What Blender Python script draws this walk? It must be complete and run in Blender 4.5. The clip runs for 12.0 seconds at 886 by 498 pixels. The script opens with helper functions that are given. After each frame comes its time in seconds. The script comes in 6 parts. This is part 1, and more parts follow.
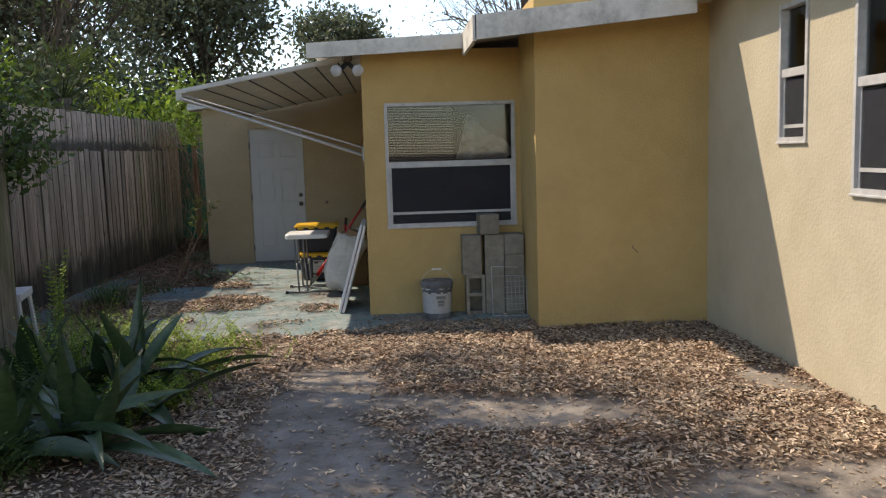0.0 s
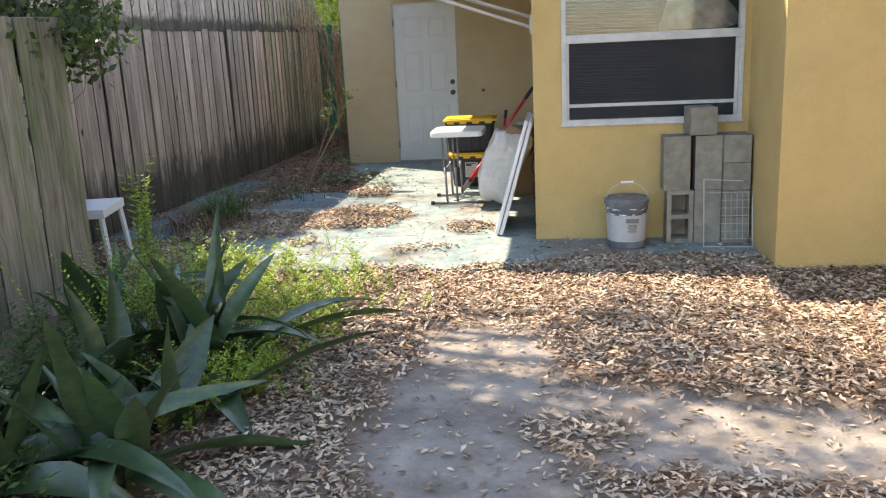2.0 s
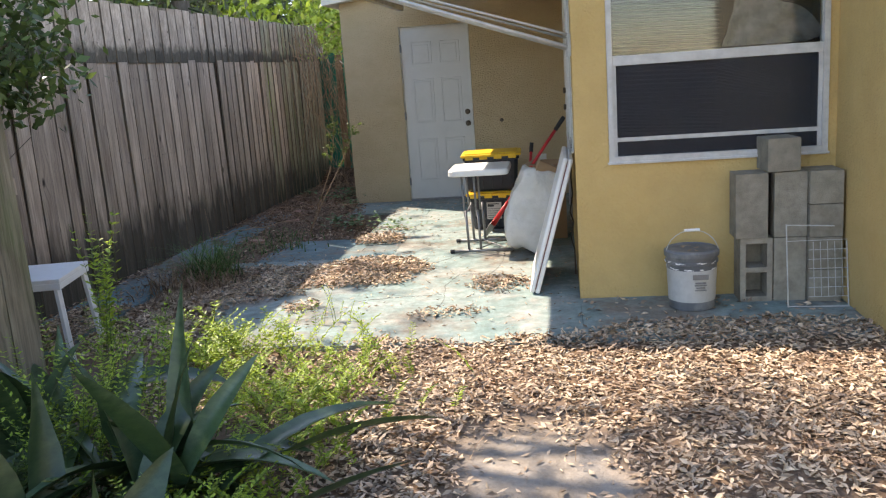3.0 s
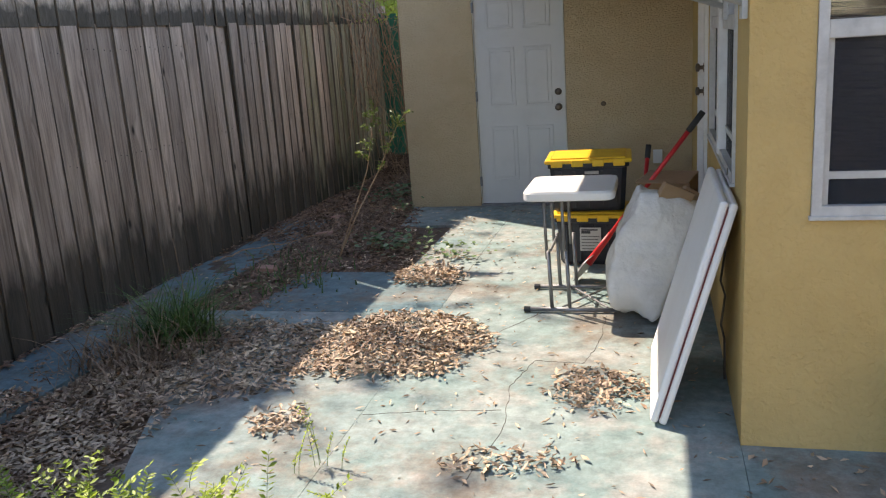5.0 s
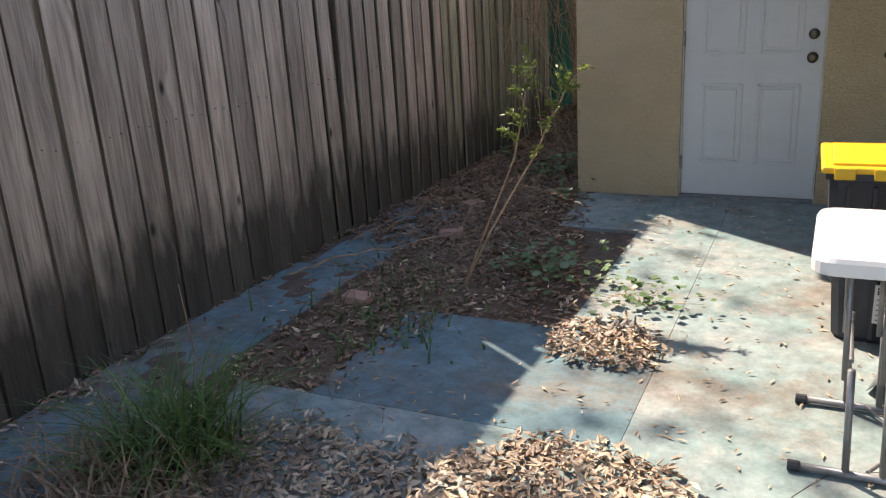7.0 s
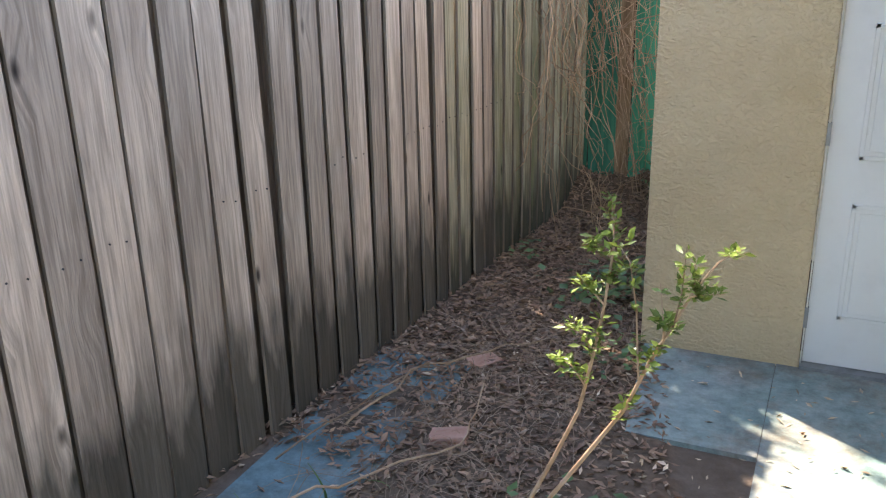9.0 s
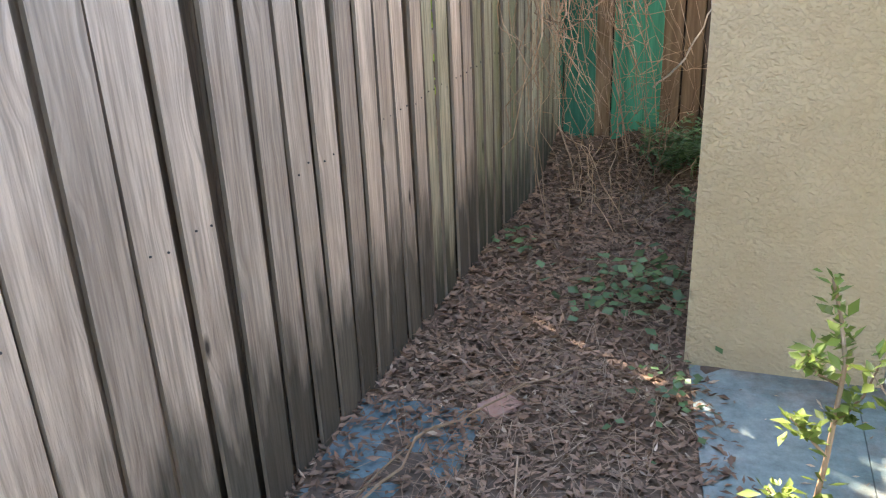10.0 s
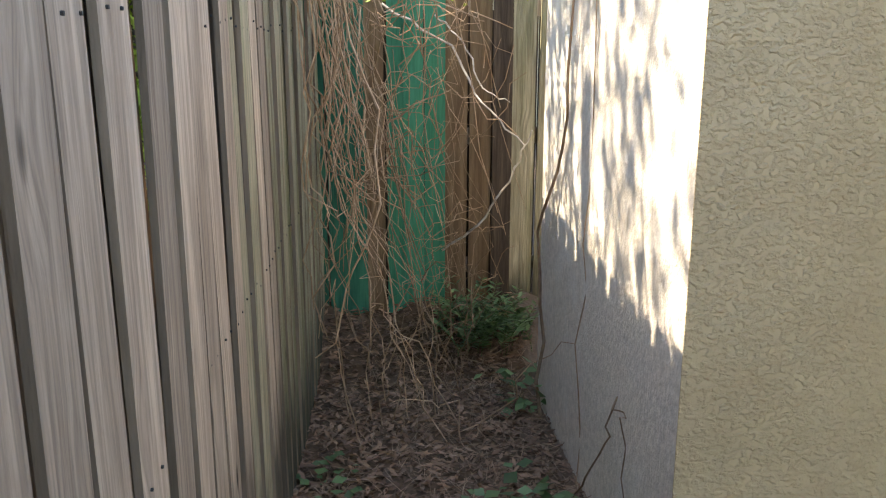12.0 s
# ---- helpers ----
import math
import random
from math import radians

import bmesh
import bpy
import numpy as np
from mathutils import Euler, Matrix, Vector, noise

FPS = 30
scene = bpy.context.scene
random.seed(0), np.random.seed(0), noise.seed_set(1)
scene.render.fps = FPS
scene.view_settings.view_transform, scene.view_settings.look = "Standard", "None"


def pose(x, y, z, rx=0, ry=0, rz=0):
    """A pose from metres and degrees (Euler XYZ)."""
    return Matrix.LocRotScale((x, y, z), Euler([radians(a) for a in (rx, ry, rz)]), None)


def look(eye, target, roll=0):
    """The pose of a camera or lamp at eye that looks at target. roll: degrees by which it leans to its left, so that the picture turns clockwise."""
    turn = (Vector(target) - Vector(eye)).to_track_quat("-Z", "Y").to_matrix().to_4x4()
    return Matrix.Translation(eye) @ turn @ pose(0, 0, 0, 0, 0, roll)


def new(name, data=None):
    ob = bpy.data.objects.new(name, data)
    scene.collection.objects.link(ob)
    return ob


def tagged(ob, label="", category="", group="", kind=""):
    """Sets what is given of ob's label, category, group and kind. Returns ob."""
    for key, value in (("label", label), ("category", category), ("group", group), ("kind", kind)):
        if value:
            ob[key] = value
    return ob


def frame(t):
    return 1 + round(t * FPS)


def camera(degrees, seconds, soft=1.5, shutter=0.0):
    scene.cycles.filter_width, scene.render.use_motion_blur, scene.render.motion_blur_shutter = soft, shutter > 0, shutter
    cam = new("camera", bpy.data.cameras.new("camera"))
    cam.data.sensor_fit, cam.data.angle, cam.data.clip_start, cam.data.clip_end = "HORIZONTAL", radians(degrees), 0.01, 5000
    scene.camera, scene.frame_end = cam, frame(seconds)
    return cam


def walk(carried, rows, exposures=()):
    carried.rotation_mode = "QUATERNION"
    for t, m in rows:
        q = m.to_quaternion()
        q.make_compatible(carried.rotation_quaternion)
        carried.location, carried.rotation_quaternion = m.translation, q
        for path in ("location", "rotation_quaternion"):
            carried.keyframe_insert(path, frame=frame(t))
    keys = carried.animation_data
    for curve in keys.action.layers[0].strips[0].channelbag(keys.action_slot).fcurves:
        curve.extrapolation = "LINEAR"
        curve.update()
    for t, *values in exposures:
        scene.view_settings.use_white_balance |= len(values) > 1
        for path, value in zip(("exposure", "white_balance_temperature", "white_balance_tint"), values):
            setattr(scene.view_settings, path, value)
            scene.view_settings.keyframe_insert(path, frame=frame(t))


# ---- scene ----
cam = camera(55.5, 12.0, soft=1.2)
EXPO = [(0.0, 0.88, 7300, 17), (0.5, 1.6, 8200, 19), (1.0, 1.98, 8200, 18), (2.0, 2.25, 7500, 17), (2.5, 2.15, 7350, 17), (4.3, 1.9, 7400, 19), (5.0, 1.8, 7300, 19), (6.5, 1.68, 7200, 19), (7.0, 1.95, 7200, 20), (7.7, 2.15, 7200, 19), (9.3, 3.25, 7200, 16), (10.0, 3.5, 7200, 16), (10.6, 3.48, 7200, 15), (11.1, 2.9, 7500, 13), (12.0, 2.88, 7500, 13)]
PATH = [
    (0, (-0.782, -0.587, 1.63), (-0.672, 1.397, 1.398), -1.7),
    (0.5, (-0.699, -0.135, 1.586), (-0.798, 1.825, 1.198), -1.4),
    (1, (-0.72, 0.348, 1.565), (-0.855, 2.289, 1.105), -0.8),
    (1.5, (-0.748, 0.902, 1.533), (-0.98, 2.831, 1.058), -1.7),
    (2, (-0.915, 1.408, 1.53), (-1.182, 3.332, 1.052), -2.7),
    (2.5, (-1.075, 1.92, 1.555), (-1.333, 3.853, 1.111), -4.2),
    (2.7, (-1.123, 2.126, 1.521), (-1.391, 4.065, 1.112), -4.2),
    (4.3, (-1.254, 4.082, 1.563), (-1.607, 5.988, 1.071), -3.3),
    (4.5, (-1.3, 4.294, 1.557), (-1.68, 6.197, 1.074), -3.5),
    (5, (-1.372, 4.794, 1.558), (-1.864, 6.67, 1.071), -3.9),
    (5.5, (-1.491, 5.352, 1.568), (-2.153, 7.166, 1.048), -4.4),
    (6, (-1.705, 5.868, 1.536), (-2.414, 7.633, 0.919), -4.1),
    (6.5, (-1.885, 6.41, 1.51), (-2.728, 8.082, 0.808), -2.8),
    (7, (-2.057, 6.918, 1.518), (-2.881, 8.627, 0.885), -3.6),
    (7.5, (-2.318, 7.406, 1.55), (-3.112, 9.129, 0.916), -4.4),
    (7.7, (-2.448, 7.635, 1.543), (-3.252, 9.359, 0.924), -2.0),
    (9.3, (-3.085, 9.019, 1.682), (-3.899, 10.727, 1.034), -1.4),
    (9.5, (-3.221, 9.157, 1.671), (-4.007, 10.871, 1.004), -2.2),
    (10, (-3.538, 9.522, 1.659), (-4.166, 11.257, 0.886), -2.6),
    (10.5, (-3.775, 9.88, 1.627), (-4.252, 11.683, 0.907), -1.1),
    (11.1, (-4.195, 10.088, 1.576), (-4.191, 12.052, 1.199), -2.5),
    (11.5, (-4.327, 10.251, 1.576), (-4.25, 12.201, 1.141), -1.5),
    (12, (-4.373, 10.564, 1.582), (-4.206, 12.498, 1.1), 0.0),
]
walk(cam, [(t, look(eye, target, roll)) for t, eye, target, roll in PATH], EXPO)

# ---- world and sun ----
SUN_TO = Vector((-0.74, 0.50, 1.0)).normalized()
world = bpy.data.worlds.new("world")
scene.world = world
world.use_nodes = True
wn = world.node_tree
wn.nodes.clear()
sky = wn.nodes.new("ShaderNodeTexSky")
sky.sky_type = "NISHITA"
sky.sun_disc = False
sky.dust_density = 0.3
sky.ozone_density = 2.0
sky.sun_elevation = math.asin(SUN_TO.z)
sky.sun_rotation = math.atan2(SUN_TO.x, SUN_TO.y)
wbg = wn.nodes.new("ShaderNodeBackground")
wbg.inputs["Strength"].default_value = 0.15
wout = wn.nodes.new("ShaderNodeOutputWorld")
wn.links.new(sky.outputs[0], wbg.inputs[0])
wn.links.new(wbg.outputs[0], wout.inputs[0])
sun_data = bpy.data.lights.new("sun", "SUN")
sun_data.energy = 2.9
sun_data.angle = radians(0.6)
sun_data.color = (1.0, 0.94, 0.84)
sun = new("sun", sun_data)
sun.matrix_world = look(SUN_TO * 40, (0, 0, 0))

# ---- materials ----


def material(name, low, high, scale=8.0, rough=0.8, bump=0.2, fine=60.0, stretch=(1, 1, 1), metal=0.0,
             stain=None, stain_scale=1.3, stain_amount=0.5, spread=0.0, spec=0.4, dist=0.01, see=0.0,
             grain=0.0, knots=0.0, knock=False, foot_dark=0.0):
    """Two colours mixed by noise at two scales, an optional stain, and a bump."""
    m = bpy.data.materials.new(name)
    m.use_nodes = True
    nt = m.node_tree
    n, l = nt.nodes, nt.links
    b = n["Principled BSDF"]
    co = n.new("ShaderNodeTexCoord")
    mp = n.new("ShaderNodeMapping")
    mp.inputs["Scale"].default_value = stretch
    start = co.outputs["Object"]
    if spread:
        o0 = n.new("ShaderNodeObjectInfo")
        k0 = n.new("ShaderNodeMath")
        k0.operation = "MULTIPLY"
        k0.inputs[1].default_value = 53.0
        l.new(o0.outputs["Random"], k0.inputs[0])
        add = n.new("ShaderNodeVectorMath")
        l.new(start, add.inputs[0])
        l.new(k0.outputs[0], add.inputs[1])
        start = add.outputs[0]
    l.new(start, mp.inputs[0])
    a = n.new("ShaderNodeTexNoise")
    a.inputs["Scale"].default_value = scale
    a.inputs["Detail"].default_value = 6
    a.inputs["Roughness"].default_value = 0.65
    l.new(mp.outputs[0], a.inputs["Vector"])
    r = n.new("ShaderNodeMapRange")
    r.inputs["From Min"].default_value, r.inputs["From Max"].default_value = 0.32, 0.68
    l.new(a.outputs[0], r.inputs[0])
    mix = n.new("ShaderNodeMix")
    mix.data_type = "RGBA"
    mix.inputs[6].default_value, mix.inputs[7].default_value = (*low, 1), (*high, 1)
    l.new(r.outputs[0], mix.inputs[0])
    out = mix.outputs[2]
    if stain:
        s = n.new("ShaderNodeTexNoise")
        s.inputs["Scale"].default_value = stain_scale
        s.inputs["Detail"].default_value = 8
        s.inputs["Roughness"].default_value = 0.7
        l.new(mp.outputs[0], s.inputs["Vector"])
        sr = n.new("ShaderNodeMapRange")
        sr.inputs["From Min"].default_value, sr.inputs["From Max"].default_value = 0.5, 0.68
        sr.inputs["To Max"].default_value = stain_amount
        l.new(s.outputs[0], sr.inputs[0])
        m2 = n.new("ShaderNodeMix")
        m2.data_type = "RGBA"
        m2.inputs[7].default_value = (*stain, 1)
        l.new(sr.outputs[0], m2.inputs[0])
        l.new(out, m2.inputs[6])
        out = m2.outputs[2]
    if grain:
        gm = n.new("ShaderNodeMapping")
        gm.inputs["Scale"].default_value = (80, 80, 2.6)
        gt = n.new("ShaderNodeTexNoise")
        gt.inputs["Scale"].default_value = 1.0
        gt.inputs["Detail"].default_value = 5
        gt.inputs["Distortion"].default_value = 1.0
        l.new(gm.outputs[0], gt.inputs["Vector"])
        gr = n.new("ShaderNodeMapRange")
        gr.inputs["From Min"].default_value, gr.inputs["From Max"].default_value = 0.36, 0.60
        gr.inputs["To Min"].default_value, gr.inputs["To Max"].default_value = 1 - grain, 1.06
        l.new(gt.outputs[0], gr.inputs[0])
        km = n.new("ShaderNodeMapping")
        km.inputs["Scale"].default_value = (5.5, 0.1, 2.2)
        l.new(start, km.inputs[0])
        vo = n.new("ShaderNodeTexVoronoi")
        vo.inputs["Scale"].default_value = 1.0
        l.new(km.outputs[0], vo.inputs["Vector"])
        kr = n.new("ShaderNodeMapRange")
        kr.inputs["From Min"].default_value, kr.inputs["From Max"].default_value = 0.035, 0.10
        kr.inputs["To Min"].default_value = 1 - knots
        l.new(vo.outputs["Distance"], kr.inputs[0])
        bend = n.new("ShaderNodeMapRange")
        bend.inputs["From Min"].default_value, bend.inputs["From Max"].default_value = 0.02, 0.32
        bend.inputs["To Min"].default_value, bend.inputs["To Max"].default_value = 0.035, 0.0
        l.new(vo.outputs["Distance"], bend.inputs[0])
        push = n.new("ShaderNodeCombineXYZ")
        l.new(bend.outputs[0], push.inputs[0])
        bent = n.new("ShaderNodeVectorMath")
        l.new(start, bent.inputs[0])
        l.new(push.outputs[0], bent.inputs[1])
        l.new(bent.outputs[0], gm.inputs[0])
        mu = n.new("ShaderNodeMath")
        mu.operation = "MULTIPLY"
        l.new(gr.outputs[0], mu.inputs[0])
        l.new(kr.outputs[0], mu.inputs[1])
        h2 = n.new("ShaderNodeHueSaturation")
        l.new(mu.outputs[0], h2.inputs["Value"])
        l.new(out, h2.inputs["Color"])
        out = h2.outputs[0]
    # Darkens board feet unevenly: damp stain plus the shade there, in the colour.
    if foot_dark:
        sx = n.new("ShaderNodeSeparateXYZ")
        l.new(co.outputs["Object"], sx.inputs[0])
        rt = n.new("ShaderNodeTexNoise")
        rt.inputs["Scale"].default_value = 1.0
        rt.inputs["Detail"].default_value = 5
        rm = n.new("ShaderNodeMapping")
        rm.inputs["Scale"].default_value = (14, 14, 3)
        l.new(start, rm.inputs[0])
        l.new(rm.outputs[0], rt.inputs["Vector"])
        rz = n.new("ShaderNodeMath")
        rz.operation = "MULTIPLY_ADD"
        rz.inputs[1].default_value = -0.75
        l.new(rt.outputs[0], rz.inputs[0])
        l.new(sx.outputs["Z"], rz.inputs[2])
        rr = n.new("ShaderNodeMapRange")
        rr.inputs["From Min"].default_value, rr.inputs["From Max"].default_value = foot_dark - 0.50, foot_dark - 0.22
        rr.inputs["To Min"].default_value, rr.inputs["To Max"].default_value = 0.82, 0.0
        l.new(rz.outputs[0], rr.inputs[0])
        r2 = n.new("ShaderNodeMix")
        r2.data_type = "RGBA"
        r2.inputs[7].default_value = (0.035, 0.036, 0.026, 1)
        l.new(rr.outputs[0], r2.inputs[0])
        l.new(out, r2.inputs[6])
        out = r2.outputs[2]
    if spread:
        oi = n.new("ShaderNodeObjectInfo")
        ge = n.new("ShaderNodeNewGeometry")
        ad = n.new("ShaderNodeMath")
        l.new(oi.outputs["Random"], ad.inputs[0])
        l.new(ge.outputs["Random Per Island"], ad.inputs[1])
        fr = n.new("ShaderNodeMath")
        fr.operation = "FRACT"
        l.new(ad.outputs[0], fr.inputs[0])
        vr = n.new("ShaderNodeMapRange")
        vr.inputs["To Min"].default_value, vr.inputs["To Max"].default_value = 1 - spread, 1 + spread
        l.new(fr.outputs[0], vr.inputs[0])
        hs = n.new("ShaderNodeHueSaturation")
        l.new(vr.outputs[0], hs.inputs["Value"])
        l.new(out, hs.inputs["Color"])
        out = hs.outputs[0]
    l.new(out, b.inputs["Base Color"])
    b.inputs["Roughness"].default_value = rough
    b.inputs["Metallic"].default_value = metal
    b.inputs["Specular IOR Level"].default_value = spec
    if bump:
        f = n.new("ShaderNodeTexNoise")
        f.inputs["Scale"].default_value = fine
        f.inputs["Detail"].default_value = 4
        l.new(mp.outputs[0], f.inputs["Vector"])
        bp = n.new("ShaderNodeBump")
        bp.inputs["Strength"].default_value = bump
        bp.inputs["Distance"].default_value = dist
        if knock:
            kd = n.new("ShaderNodeMapRange")
            kd.interpolation_type = "SMOOTHSTEP"
            kd.inputs["From Min"].default_value, kd.inputs["From Max"].default_value = 0.42, 0.62
            l.new(f.outputs[0], kd.inputs[0])
            l.new(kd.outputs[0], bp.inputs["Height"])
        else:
            l.new(f.outputs[0], bp.inputs["Height"])
        l.new(bp.outputs[0], b.inputs["Normal"])
    if see:
        tr = n.new("ShaderNodeBsdfTranslucent")
        l.new(out, tr.inputs["Color"])
        ms = n.new("ShaderNodeMixShader")
        ms.inputs[0].default_value = see
        l.new(b.outputs[0], ms.inputs[1])
        l.new(tr.outputs[0], ms.inputs[2])
        l.new(ms.outputs[0], n["Material Output"].inputs[0])
    return m


def tree_node(m, kind):
    return m.node_tree.nodes.new(kind)


stucco = material("ochre_stucco", (0.50, 0.345, 0.135), (0.57, 0.40, 0.165), 2.5, 0.9, 0.5, 48, stain=(0.40, 0.29, 0.13), stain_amount=0.3, dist=0.006, spec=0.2, knock=True)
stucco_pale = material("pale_stucco", (0.46, 0.40, 0.275), (0.53, 0.465, 0.325), 2.5, 0.9, 0.18, 34, stain=(0.42, 0.34, 0.2), stain_amount=0.35, dist=0.010, spec=0.2, knock=True)
stucco_tan = material("tan_stucco", (0.53, 0.405, 0.245), (0.59, 0.46, 0.285), 2.5, 0.9, 0.75, 52, stain=(0.44, 0.34, 0.19), stain_amount=0.3, dist=0.008, spec=0.2, knock=True, stretch=(1, 1, 1.5))
stucco_grey = material("grey_stucco", (0.56, 0.50, 0.41), (0.78, 0.70, 0.58), 42, 0.95, 0.55, 90, stain=(0.78, 0.75, 0.68), stain_scale=2.6, stain_amount=0.8, stretch=(1, 1, 0.8), dist=0.010, spec=0.2)
white_paint = material("white_paint", (0.62, 0.61, 0.57), (0.74, 0.73, 0.69), 9, 0.5, 0.1, 60, stain=(0.45, 0.42, 0.36), stain_scale=5, stain_amount=0.3)
old_white = material("weathered_white_wood", (0.56, 0.53, 0.45), (0.70, 0.67, 0.58), 7, 0.75, 0.3, 60, stain=(0.20, 0.17, 0.13), stain_scale=3.2, stain_amount=0.6)
roof_white = material("roof_panel", (0.52, 0.50, 0.44), (0.64, 0.62, 0.56), 5, 0.6, 0.15, 40, stain=(0.36, 0.32, 0.26), stain_amount=0.35)
door_white = material("door_paint", (0.56, 0.55, 0.52), (0.64, 0.63, 0.60), 4, 0.5, 0.06, 80, stain=(0.45, 0.46, 0.43), stain_scale=4, stain_amount=0.25)
wood = material("weathered_fence_wood", (0.325, 0.25, 0.19), (0.55, 0.44, 0.34), 3.5, 0.9, 0.8, 22, stretch=(5, 5, 0.5), stain=(0.20, 0.155, 0.115), stain_scale=0.7, stain_amount=0.5, spread=0.22, dist=0.006, spec=0.15, grain=0.32, knots=0.88, foot_dark=0.46)
wood_mossy = material("mossy_old_fence_wood", (0.13, 0.11, 0.075), (0.25, 0.21, 0.15), 4, 0.9, 0.5, 22, stretch=(4, 4, 0.5), stain=(0.10, 0.13, 0.05), stain_scale=1.5, stain_amount=0.7, spread=0.25, dist=0.005, spec=0.15, grain=0.3, knots=0.5)
wood_green = material("green_fence_paint", (0.04, 0.24, 0.14), (0.08, 0.36, 0.22), 5, 0.8, 0.4, 22, stretch=(6, 6, 0.5), stain=(0.02, 0.10, 0.065), spread=0.2, dist=0.005, spec=0.2)
wood_green_dark = material("dark_green_fence_paint", (0.02, 0.11, 0.07), (0.045, 0.19, 0.12), 5, 0.8, 0.4, 22, stretch=(6, 6, 0.5), stain=(0.03, 0.06, 0.04), spread=0.2, dist=0.005, spec=0.2)
# Dark edge colour: the shade in the slots between boards is put into it.
shaded_edge = material("shaded_board_edge", (0.125, 0.10, 0.075), (0.23, 0.18, 0.135), 5, 0.95, 0.5, 22, stretch=(6, 6, 0.5), spread=0.2, dist=0.005, spec=0.1)
wood_dark = material("dark_fence_wood", (0.05, 0.038, 0.03), (0.12, 0.09, 0.065), 5, 0.9, 0.5, 22, stretch=(6, 6, 0.5), spread=0.25, dist=0.005, spec=0.15, grain=0.3, knots=0.5)
# Browner unbleached boards; the dark of the recess is mixed into the colour too.
wood_recess_shade = material("unbleached_shaded_fence_wood", (0.17, 0.13, 0.095), (0.31, 0.24, 0.175), 3.5, 0.9, 0.8, 22, stretch=(5, 5, 0.5), stain=(0.16, 0.15, 0.09), stain_scale=0.9, stain_amount=0.5, spread=0.2, dist=0.006, spec=0.15, grain=0.30, knots=0.7, foot_dark=0.34)
wood_algae = material("algae_fence_wood", (0.20, 0.185, 0.115), (0.42, 0.37, 0.26), 3.5, 0.9, 0.8, 22, stretch=(5, 5, 0.5), stain=(0.13, 0.16, 0.05), stain_scale=0.9, stain_amount=0.6, spread=0.2, dist=0.006, spec=0.15, grain=0.35, knots=0.7, foot_dark=0.34)
wood_brown = material("brown_fence_wood", (0.15, 0.095, 0.055), (0.28, 0.20, 0.12), 5, 0.9, 0.5, 22, stretch=(6, 6, 0.5), stain=(0.07, 0.05, 0.03), spread=0.25, dist=0.005, spec=0.15)
# Near-black colour stands in for the lack of light indoors.
unlit_room = material("dark_inside", (0.035, 0.038, 0.045), (0.05, 0.055, 0.06), 2, 0.9, 0)
concrete_grey = material("cinder_block", (0.22, 0.195, 0.15), (0.33, 0.295, 0.23), 14, 0.95, 0.8, 160, stain=(0.20, 0.195, 0.15), stain_scale=4, stain_amount=0.5, spread=0.12, dist=0.006, spec=0.15)
steel = material("grey_steel", (0.17, 0.17, 0.17), (0.26, 0.26, 0.26), 12, 0.45, 0.05, 90, metal=0.5)
alu = material("white_aluminium", (0.40, 0.39, 0.36), (0.55, 0.54, 0.50), 14, 0.45, 0.05, 60)
plastic_white = material("white_plastic", (0.72, 0.71, 0.67), (0.80, 0.79, 0.76), 6, 0.45, 0.06, 120, stain=(0.55, 0.50, 0.42), stain_scale=3, stain_amount=0.35)
plastic_black = material("black_tote_plastic", (0.022, 0.025, 0.032), (0.034, 0.038, 0.046), 6, 0.5, 0.08, 60, stain=(0.07, 0.07, 0.07), stain_amount=0.4)
plastic_yellow = material("yellow_lid_plastic", (0.70, 0.40, 0.015), (0.80, 0.49, 0.02), 6, 0.45, 0.05, 60, stain=(0.5, 0.30, 0.03), stain_scale=5, stain_amount=0.4)
plastic_red = material("red_plastic", (0.50, 0.018, 0.02), (0.62, 0.03, 0.03), 12, 0.4, 0.03, 60)
plastic_grey = material("grey_bucket_plastic", (0.10, 0.105, 0.11), (0.16, 0.165, 0.165), 5, 0.5, 0.05, 60, stain=(0.34, 0.33, 0.30), stain_scale=6, stain_amount=0.5)
rubber = material("black_rubber", (0.02, 0.02, 0.02), (0.035, 0.035, 0.035), 10, 0.7, 0.1)
cardboard = material("cardboard", (0.30, 0.19, 0.11), (0.37, 0.25, 0.15), 6, 0.85, 0.15, 50, stain=(0.24, 0.15, 0.09))
foam = material("white_foam_wrap", (0.60, 0.575, 0.52), (0.72, 0.69, 0.64), 7, 0.6, 0.8, 16, stain=(0.48, 0.43, 0.36), stain_scale=3, stain_amount=0.5, dist=0.02)
ink = material("dark_ink", (0.03, 0.03, 0.035), (0.05, 0.05, 0.055), 5, 0.6, 0)
label_white = material("paper_label", (0.42, 0.41, 0.38), (0.54, 0.53, 0.49), 12, 0.6, 0, stain=(0.28, 0.26, 0.22), stain_scale=6, stain_amount=0.6)
bronze = material("dark_bronze", (0.09, 0.07, 0.05), (0.16, 0.13, 0.10), 20, 0.35, 0.05, metal=0.8)
shingle = material("grey_roof_shingle", (0.16, 0.15, 0.15), (0.25, 0.24, 0.23), 30, 0.95, 0.5, 40, stretch=(1, 4, 4))
bark = material("bark", (0.07, 0.055, 0.04), (0.16, 0.13, 0.10), 10, 0.95, 0.8, 25, stretch=(3, 3, 0.6), spec=0.1)
twig = material("dry_vine", (0.24, 0.145, 0.08), (0.42, 0.30, 0.20), 14, 0.9, 0.3, 60, spread=0.35, spec=0.1)
pale_vine = material("bleached_vine", (0.42, 0.36, 0.29), (0.60, 0.54, 0.46), 14, 0.8, 0.3, 60, spec=0.2)
straw = material("dry_needles", (0.20, 0.13, 0.085), (0.34, 0.25, 0.17), 9, 0.9, 0.0, spread=0.4, spec=0.1)
